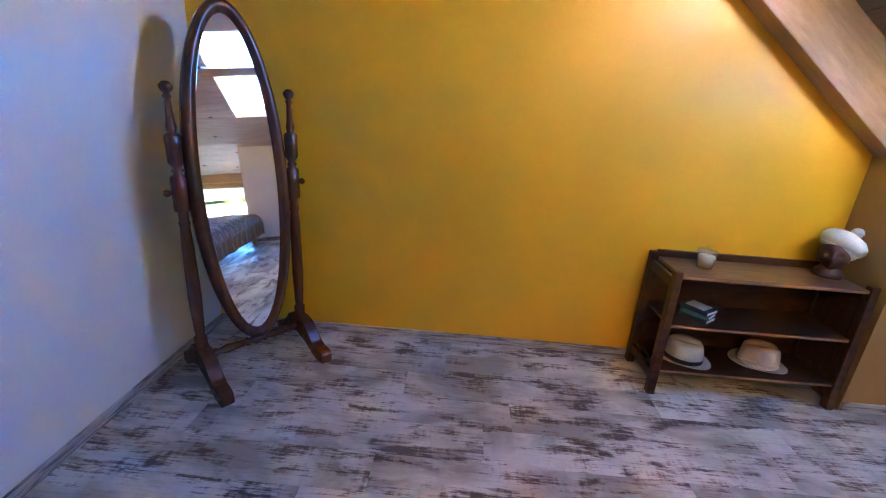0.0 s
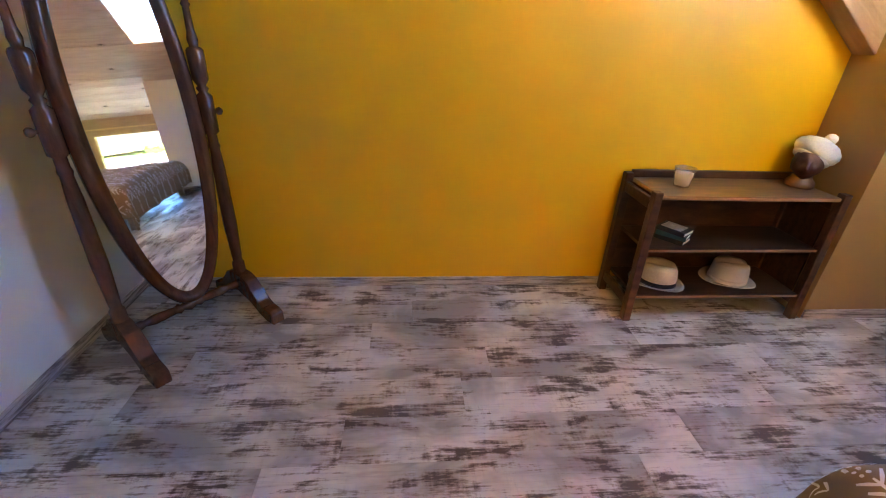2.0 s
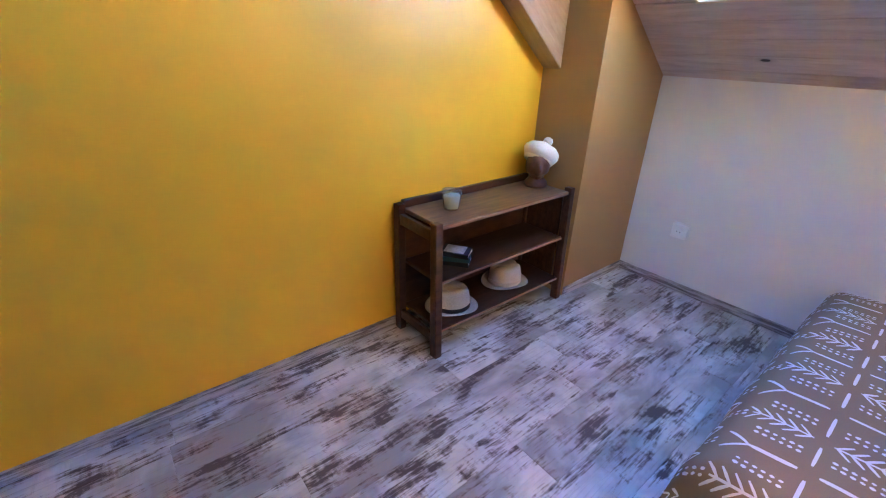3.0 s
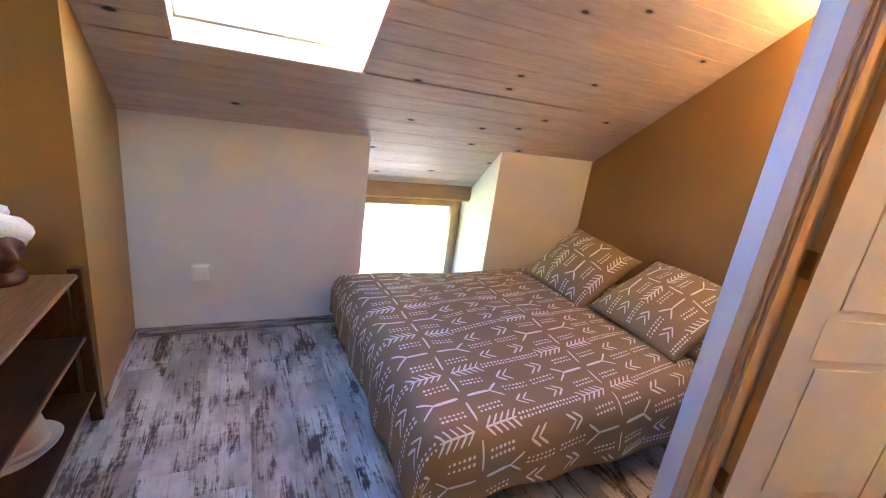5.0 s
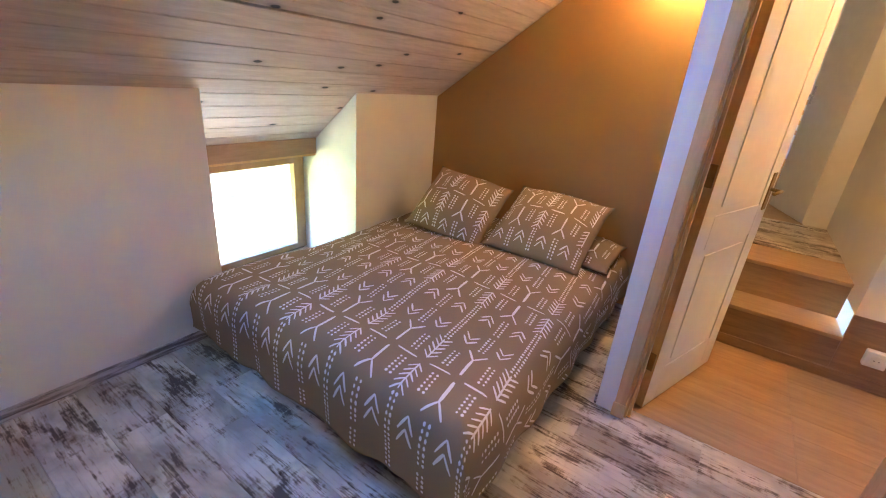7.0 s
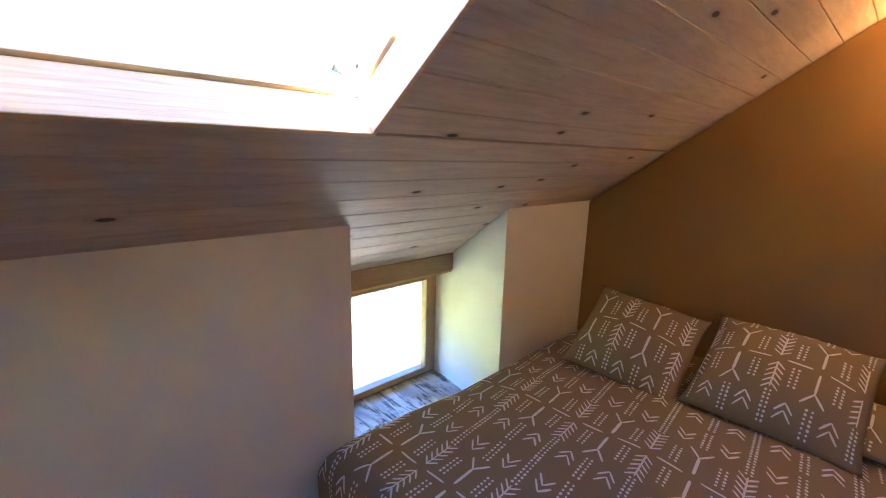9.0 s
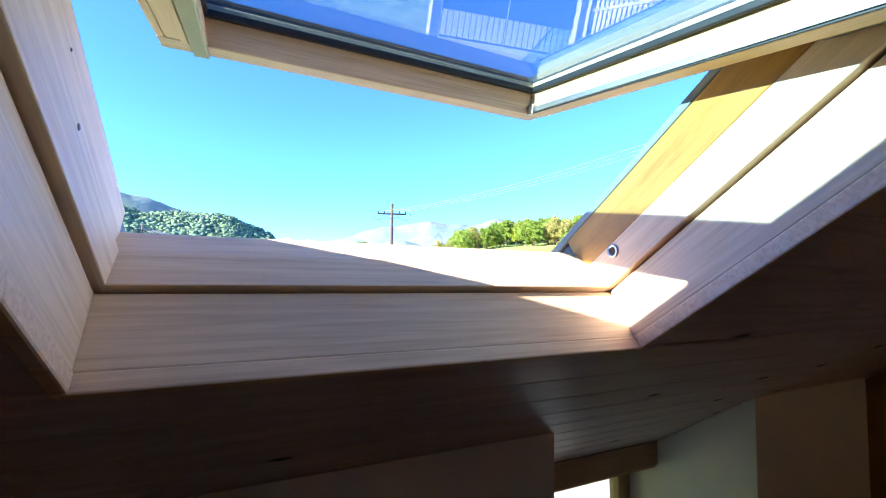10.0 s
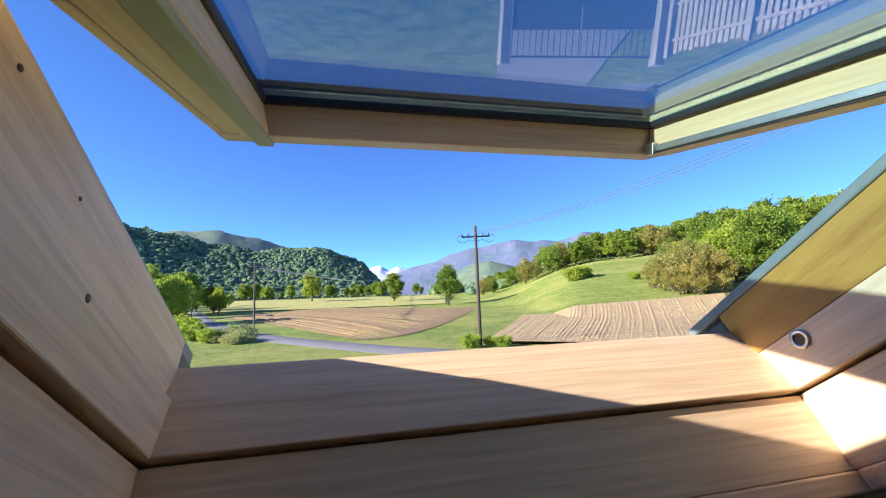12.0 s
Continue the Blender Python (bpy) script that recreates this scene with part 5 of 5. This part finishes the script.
ploughed("field_hay", (15.4, 215), (15.0, 390), (-11.5, 370), (-13.5, 215), 24, 30, hay, "pale dry hay meadow across the valley", 0.085, 0.3, 0.02)
ploughed("field_pale", (-18.6, 41), (-23.5, 92), (-46.5, 104), (-52, 40), 58, 40, soil_pale, "dry ploughed field with straight furrows", 0.045, 0.32, 0.006)

way = [(20.5, 330), (17.6, 260), (16.4, 190), (15.6, 130), (12.6, 78), (8.5, 60), (3.0, 49), (-4.0, 41), (-11, 36.5), (-22, 32), (-38, 29), (-55, 29), (-75, 33)]
pts = [spot(a, r) for a, r in way]
fine_pts = []
for i in range(len(pts) - 1):
    p0, p1, p2, p3 = pts[max(i - 1, 0)], pts[i], pts[i + 1], pts[min(i + 2, len(pts) - 1)]
    for k in range(8):
        t = k / 8
        fine_pts.append(0.5 * ((2 * p1) + (p2 - p0) * t + (2 * p0 - 5 * p1 + 4 * p2 - p3) * t * t + (3 * p1 - 3 * p2 + p3 - p0) * t ** 3))
bm = bmesh.new()
prev = None
for i, p in enumerate(fine_pts):
    d = (fine_pts[min(i + 1, len(fine_pts) - 1)] - fine_pts[max(i - 1, 0)]).normalized()
    s = Vector((-d.y, d.x, 0)) * 2.1
    row = [bm.verts.new((q.x, q.y, p.z + h)) for q, h in ((p + s * 1.04, 0.01), (p + s, 0.05), (p, 0.08), (p - s, 0.05), (p - s * 1.04, 0.01))]
    if prev:
        for k in range(4):
            bm.faces.new((prev[k], prev[k + 1], row[k + 1], row[k]))
    prev = row
structure("road", bm, asphalt, "narrow grey country lane between the fields", "road", True)


# ---- trees ----
def leaf_quad(bm, c, size, rng):
    n = Vector((rng.gauss(0, 1), rng.gauss(0, 1), rng.gauss(0.4, 1))).normalized()
    u = n.orthogonal().normalized()
    u = Matrix.Rotation(rng.uniform(0, 6.28), 3, n) @ u
    w = n.cross(u)
    s, t = size * rng.uniform(0.7, 1.3), size * rng.uniform(0.45, 0.8)
    bend = n * size * 0.2
    bm.faces.new([bm.verts.new(c - u * s), bm.verts.new(c - w * t + bend), bm.verts.new(c + u * s), bm.verts.new(c + w * t + bend)])


def tree(name, seed, h, spread, trunk_h, leaves, size, mt, label, category="tree", clumps=70, group=""):
    """A broad-leaved tree at the origin: tapered trunk with limbs, and a crown of leaf clumps."""
    rng = random.Random(seed)
    t = thing(name, (0, 0, 0), 0, label, category, group)
    bm = bmesh.new()
    top = h * 0.75
    r0 = h * 0.022 + 0.03
    tube([(0, 0, -0.3), (0.02 * h, 0, trunk_h * 0.5), (0.0, 0.01 * h, trunk_h), (0.01 * h, 0, top)], [r0 * 1.25, r0, r0 * 0.85, r0 * 0.15], 7, bm)
    for k in range(8):
        a, z = k * 2.4 + rng.random(), trunk_h * (0.85 + 0.12 * k)
        L = spread * rng.uniform(0.5, 0.85)
        if z < top:
            tube([(0, 0, z), (math.cos(a) * L * 0.5, math.sin(a) * L * 0.5, z + L * 0.35), (math.cos(a) * L, math.sin(a) * L, z + L * 0.6)], [r0 * 0.45, r0 * 0.28, r0 * 0.08], 5, bm)
    part("trunk", bm, bark, t)
    bm = bmesh.new()
    zc, hz = ((trunk_h + h) / 2, (h - trunk_h) / 2) if category == "tree" else (h * 0.40, h * 0.52)
    for c in range(clumps):
        while True:
            p = Vector((rng.uniform(-1, 1), rng.uniform(-1, 1), rng.uniform(-1, 1)))
            if 0.35 < p.length < 1:
                break
        wob = 0.80 + 0.28 * noise.noise(p.normalized() * 1.7 + Vector((seed, 0, 0)))
        squash = 1.0 - 0.25 * max(0, p.z)
        centre = Vector((p.x * spread * wob * squash, p.y * spread * wob * squash, zc + p.z * hz * wob))
        cr = spread * rng.uniform(0.14, 0.26)
        for _ in range(leaves // clumps):
            q = Vector((rng.gauss(0, 0.55), rng.gauss(0, 0.55), rng.gauss(0, 0.42))) * cr
            leaf_quad(bm, centre + q, size, rng)
    part("crown", bm, mt, t)
    return t


def put_tree(src, az, r, scale, turn=0.0, label=""):
    p = spot(az, r)
    o = copy_thing(src, Matrix.Translation(p) @ Matrix.Rotation(radians(turn), 4, 'Z') @ Matrix.Scale(scale, 4))
    if label:
        tagged(o, label)
    return o


broad = tree("tree", 1, 12, 4.6, 1.3, 3600, 0.36, leaf_fresh, "round-crowned green tree standing in the meadow", group="valley trees")
tall = tree("tree", 2, 14, 4.7, 1.0, 3400, 0.42, leaf_dark, "tall dark green tree at the edge of the wood", group="valley trees")
bare = tree("tree", 3, 13, 5.4, 0.7, 4200, 0.25, leaf_brown, "budding brownish tree at the edge of the wood", group="valley trees")
leaf_copse = leaf_material("copse_leaves", (0.165, 0.265, 0.042))
near_broad = tree("tree", 11, 12, 5.2, 1.0, 9600, 0.23, leaf_fresh, "large leafy tree of the copse on the meadow", group="valley trees", clumps=110)
near_tall = tree("tree", 12, 14, 4.8, 1.2, 9600, 0.24, leaf_copse, "tall dark leafy tree of the copse", group="valley trees", clumps=110)
bushy = tree("bush", 4, 3.0, 2.4, 0.2, 2000, 0.17, leaf_fresh, "leafy green bush by the lane", "bush", 40, "bushes")
bloom = tree("bush", 5, 1.9, 2.7, 0.15, 2000, 0.15, leaf_white, "pale blossoming bush beside the lane", "bush", 40, "bushes")
for src, az, r, sc in ((near_tall, -13.9, 200, 1.45), (tall, -6.7, 270, 1.45), (broad, 3.8, 310, 1.75), (bushy, -30.6, 170, 2.3), (bushy, -31.6, 175, 1.9)):
    put_tree(src, az, r, sc, az * 7)
rng = random.Random(21)
for i in range(24):
    az = -40.6 - 11.6 * rng.random()
    r = 118 + 34 * rng.random()
    put_tree(rng.choice((near_tall, near_broad, near_broad, near_tall, near_tall)), az, r, rng.uniform(0.98, 1.30) * (1.15 if az < -45 else 0.82), rng.uniform(0, 360), "leafy tree of the copse on the rising meadow")
for az, r, sc in ((-41.5, 112, 0.95), (-43, 108, 1.0), (-45, 108, 0.9), (-39.6, 122, 0.65), (-42.2, 106, 0.7), (-44.2, 104, 0.75), (-40.6, 114, 0.6), (-46.5, 106, 0.75)):
    put_tree(bare, az, r, sc, az * 13, "budding brownish tree at the foot of the copse")
for i in range(22):
    az = 12.5 + 14 * rng.random()
    put_tree(rng.choice((broad, near_broad, broad, tall)), az, 190 + 110 * rng.random(), rng.uniform(0.75, 1.55) * (1.0 if az > 17 else 0.72), rng.uniform(0, 360), "tree in the belt beyond the lane")
for az, r, sc in ((19.4, 130, 1.1), (20.6, 115, 0.95), (18.8, 165, 1.2), (22.0, 125, 1.3), (17.9, 190, 1.2)):
    put_tree(near_broad, az, r, sc, az * 17, "green tree leaning over the lane")
for az, r, sc in ((18.6, 92, 1.25), (17.2, 105, 0.9), (20.4, 84, 1.3), (-16.6, 39, 0.5), (-21, 39, 0.42), (-19.2, 40, 0.36)):
    put_tree(bushy, az, r, sc, az * 9)
put_tree(bloom, 13.6, 60, 0.9, 20)
put_tree(bloom, 11.9, 58, 0.8, 80)
put_tree(bloom, 12.7, 56, 0.7, 150)
put_tree(bushy, 15.4, 60, 0.75, 40)
put_tree(bushy, 17.0, 66, 0.95, 70)
put_tree(bushy, 18.4, 70, 1.2, 110)
for i in range(44):
    put_tree(rng.choice((broad, tall)), 17 - 33 * rng.random(), 390 + 80 * rng.random(), rng.uniform(0.6, 1.2), rng.uniform(0, 360), "tree in the hedgerow across the valley")
for i in range(118):
    az = -18.5 - 27 * rng.random()
    put_tree(rng.choice((broad, tall, bare, tall)), az, 270 + 110 * rng.random(), rng.uniform(0.8, 1.55) * (0.7 if az > -24 else 1.0), rng.uniform(0, 360), "tree of the wood along the hillside")
for i in range(40):
    az = -46 - 16 * rng.random()
    put_tree(rng.choice((broad, tall, tall)), az, 250 + 90 * rng.random(), rng.uniform(1.1, 1.7), rng.uniform(0, 360), "tree of the wood above the meadow")
for src in (broad, tall, bare):
    src.matrix_world = Matrix.Translation(spot(-36 - 3 * len(src.name), 300)) @ Matrix.Scale(1.2, 4)
near_broad.matrix_world = Matrix.Translation(spot(-47.5, 140)) @ Matrix.Scale(1.3, 4)
near_tall.matrix_world = Matrix.Translation(spot(-49.5, 135)) @ Matrix.Scale(1.3, 4)
bushy.matrix_world = Matrix.Translation(spot(-37.5, 150)) @ Matrix.Scale(1.0, 4)
bloom.matrix_world = Matrix.Translation(spot(12.4, 69))

# far woods: small lumpy crowns over the slopes
verts, faces, slots = [], [], []
tmp = bmesh.new()
bmesh.ops.create_icosphere(tmp, subdivisions=2, radius=1.0)
tmp.verts.ensure_lookup_table()
ico_v, ico_f = [v.co.copy() for v in tmp.verts], [[v.index for v in f.verts] for f in tmp.faces]
tmp.free()
rng = random.Random(8)


def crown(az, r, size):
    p = spot(az, r)
    base, o = len(verts), Vector((rng.uniform(0, 90), rng.uniform(0, 90), 0))
    sx, sz = size * rng.uniform(0.85, 1.3), size * rng.uniform(0.5, 0.95)
    for v in ico_v:
        k = 1 + 0.45 * noise.noise(v * 1.9 + o) + 0.22 * noise.noise(v * 5 + o)
        verts.append((p.x + v.x * sx * k, p.y + v.y * sx * k, p.z + sz * 0.5 + v.z * sz * k))
    s = rng.randrange(3)
    for f in ico_f:
        faces.append([base + i for i in f])
        slots.append(s)


for i in range(8200):
    az, f = 34 - 39 * rng.random(), rng.random()
    crown(az, 490 + 330 * f, rng.uniform(1.9, 4.3))
for i in range(420):
    crown(-17 - 32 * rng.random(), 320 + 80 * rng.random(), rng.uniform(3.2, 6.2))
for i in range(120):
    crown(-12 - 13 * rng.random(), 430 + 50 * rng.random(), rng.uniform(4.0, 7.0))
me = bpy.data.meshes.new("far_woods")
me.from_pydata(verts, [], faces)
# bluish distance haze is put into the crowns' greens
far_leaf = [hill_material("far_leaves_" + n, rgb(c, 0.7), rgb(c, 1.3), 0.5) for n, c in (("deep", (0.070, 0.125, 0.082)), ("mid", (0.098, 0.165, 0.088)), ("light", (0.135, 0.21, 0.088)))]
for m in far_leaf:
    me.materials.append(m)
me.polygons.foreach_set("material_index", slots)
tagged(new("far_woods", me), "dense woods covering the far hillsides", "woods", "", "stuff")


# ---- poles and wires ----
def power_pole(az, r, h, mt, label):
    t = thing("power_pole", spot(az, r), az + 90, label, "power pole", "power poles")
    part("shaft", lathe([(0.21, -0.4), (0.19, 0), (0.13, h)], 10), mt, t)
    arm = part("crossarm", box((-1.35, -0.06, h - 1.07), (1.35, 0.06, h - 0.93), 0.01), iron, t)
    for x in (-1.25, -0.7, 0.7, 1.25):
        part("insulator", shaped(lathe([(0.03, 0), (0.07, 0.06), (0.03, 0.10), (0.06, 0.16), (0.02, 0.22)], 8), Matrix.Translation((x, 0, h - 0.93))), iron, arm)
    for sgn in (-1, 1):
        part("jumper_wire", tube([(sgn * 1.25, 0, h - 0.75), (sgn * 1.75, 0.1, h - 1.0), (sgn * 1.7, 0.12, h - 1.4), (sgn * 1.2, 0.12, h - 1.6), (sgn * 0.6, 0.1, h - 1.3), (sgn * 0.1, 0.12, h - 1.45)], 0.022, 5), iron, t)
    return t


power_pole(-17.9, 40, 11.15, pole_wood, "tall dark timber power pole with a crossarm")
power_pole(10.6, 87, 12.3, pole_grey, "weathered concrete power pole beside the lane")
power_pole(17.2, 170, 9.0, pole_wood, "distant timber power pole by the lane")


def wire(p, q, sag, thick):
    n = 24
    return tube([p.lerp(q, i / n) - Vector((0, 0, sag * 4 * (i / n) * (1 - i / n))) for i in range(n + 1)], thick, 4)


P1, P2, P3 = spot(-17.9, 40) + Vector((0, 0, 10.4)), spot(10.6, 87) + Vector((0, 0, 11.5)), spot(17.2, 170) + Vector((0, 0, 8.7))
FARW, HOUSEW = spot(-4.5, 420) + Vector((0, 0, 16)), spot(-60, 30) + Vector((0, 0, 14.2))
for k in (-1, 0, 1):
    s = Vector((0.1, 0.7, 0)) * k
    single("power_wire", wire(P2 + s, FARW + s, 2.0, 0.05), alu, "thin pale power line across the valley", "wire", "power wires")
    single("power_wire", wire(P1 + s, HOUSEW + s, 0.8, 0.02), alu, "thin pale power line above the field", "wire", "power wires")

# ---- gate and picket fence, seen in the glass of the sash ----
gravel = hill_material("pale_gravel", (0.36, 0.34, 0.28), (0.50, 0.47, 0.39), 9.0, (0.40, 0.40, 0.31), 0.5)
gate_mat = plain("green_grey_metal", (0.05, 0.065, 0.07), 0.5, 0.3)
fence_mat = plain("grey_fence_wood", (0.34, 0.29, 0.23), 0.9, 0, 0.2, 8)
ga, gb = spot(-21, 13.2), spot(-37.5, 13.8)
gd = (gb - ga).normalized()
gate = thing("yard_gate", ga, math.degrees(math.atan2(gd.y, gd.x)), "dark double metal gate with bars over solid panels", "gate")
GLEN = (gb - ga).length
for x0, x1 in ((0.05, GLEN / 2 - 0.02), (GLEN / 2 + 0.02, GLEN - 0.05)):
    part("panel", box((x0, -0.015, 0.12), (x1, 0.015, 0.95), 0.004), gate_mat, gate)
    part("rail", box((x0, -0.025, 0.951), (x1, 0.025, 1.0), 0.004), gate_mat, gate)
    part("rail", box((x0, -0.025, 1.70), (x1, 0.025, 1.75), 0.004), gate_mat, gate)
    n = int((x1 - x0) / 0.16)
    for k in range(n + 1):
        part("bar", box((x0 + (x1 - x0 - 0.02) * k / n, -0.01, 1.0005), (x0 + (x1 - x0 - 0.02) * k / n + 0.02, 0.01, 1.6995)), gate_mat, gate)
for x in (-0.15, GLEN + 0.15):
    single("gate_post", shaped(box((-0.14, -0.14, 0), (0.14, 0.14, 1.95), 0.01), Matrix.Translation(ga + gd * x)), concrete, "square pale gate post", "post", "gate posts")
fa, fb = ga + gd * (GLEN + 0.32), spot(-64, 11.5)
fd = (fb - fa).normalized()
fence = thing("picket_fence", fa, math.degrees(math.atan2(fd.y, fd.x)), "weathered wooden picket fence beside the gate", "fence")
FL = (fb - fa).length
for z in (0.4, 1.3):
    part("rail", box((0, -0.05, z), (FL, -0.012, z + 0.09), 0.004), fence_mat, fence)
npk = int(FL / 0.145)
for k in range(npk):
    part("picket", box((k * 0.145, -0.0115, 0.06), (k * 0.145 + 0.095, 0.012, 1.65 + 0.02 * (k % 3))), fence_mat, fence)
for k in range(0, npk, 14):
    part("fence_post", box((k * 0.145 + 0.11, -0.15, 0), (k * 0.145 + 0.22, -0.052, 1.8), 0.006), concrete, fence)
structure("driveway", shaped(prism([(0, -0.8), (GLEN, -0.8), (GLEN + 0.8, 16.5), (-0.8, 16.5)], 0.012, 0.05), Matrix.Translation(ga) @ Matrix.Rotation(math.atan2(gd.y, gd.x), 4, 'Z')), concrete, "pale concrete apron between gate and lane", "driveway")
# made-up pale ground, added so the low window looks out on brightness
structure("yard", prism([(3.8, -7.5), (8.5, -9.0), (12.0, -6.5), (15.2, -2.4), (15.4, 1.9), (8.0, 2.6), (3.8, 2.4)], GZ + 0.004, GZ + 0.03), gravel, "pale gravel ground added outside to whiten the low window's view", "yard")
structure("house_wall", box((XW - 0.4, YA - 4.6, GZ - 0.2), (WX + 0.12, YN + 0.25, -0.121)), render_wall, "rendered lower storey of the house", "wall")

# ---- floor planks ----
plank_cache = {}


def plank_mesh(w, d):
    key = (round(w, 3), round(d, 3))
    if key not in plank_cache:
        bm = bmesh.new()
        c, h = 0.0016, 0.010
        lo = [bm.verts.new(p) for p in ((0, 0, -h), (w, 0, -h), (w, d, -h), (0, d, -h))]
        mi = [bm.verts.new(p) for p in ((0, 0, -c), (w, 0, -c), (w, d, -c), (0, d, -c))]
        hi = [bm.verts.new(p) for p in ((c, c, 0), (w - c, c, 0), (w - c, d - c, 0), (c, d - c, 0))]
        bm.faces.new(hi)
        for a, b in ((lo, mi), (mi, hi)):
            for i in range(4):
                bm.faces.new((a[i], a[(i + 1) % 4], b[(i + 1) % 4], b[i]))
        plank_cache[key] = finish("plank", bm, floor_mat)
    return plank_cache[key]


PW, PL = 0.193, 1.285
y = YA
rng = random.Random(11)
while y < YN:
    d = min(PW, YN - y)
    mid = y + d / 2
    x0 = XW if mid > YS else XP1
    x1 = WX if WY0 < mid < WY1 else XE
    x = x0 - rng.uniform(0, PL * 0.9)
    while x < x1:
        a, b = max(x, x0), min(x + PL, x1)
        if b - a > 0.03:
            o = new("plank", plank_mesh(b - a - 0.0006, d - 0.0006))
            o.parent = floor
            o.location = (a, y, 0)
        x += PL
    y += PW
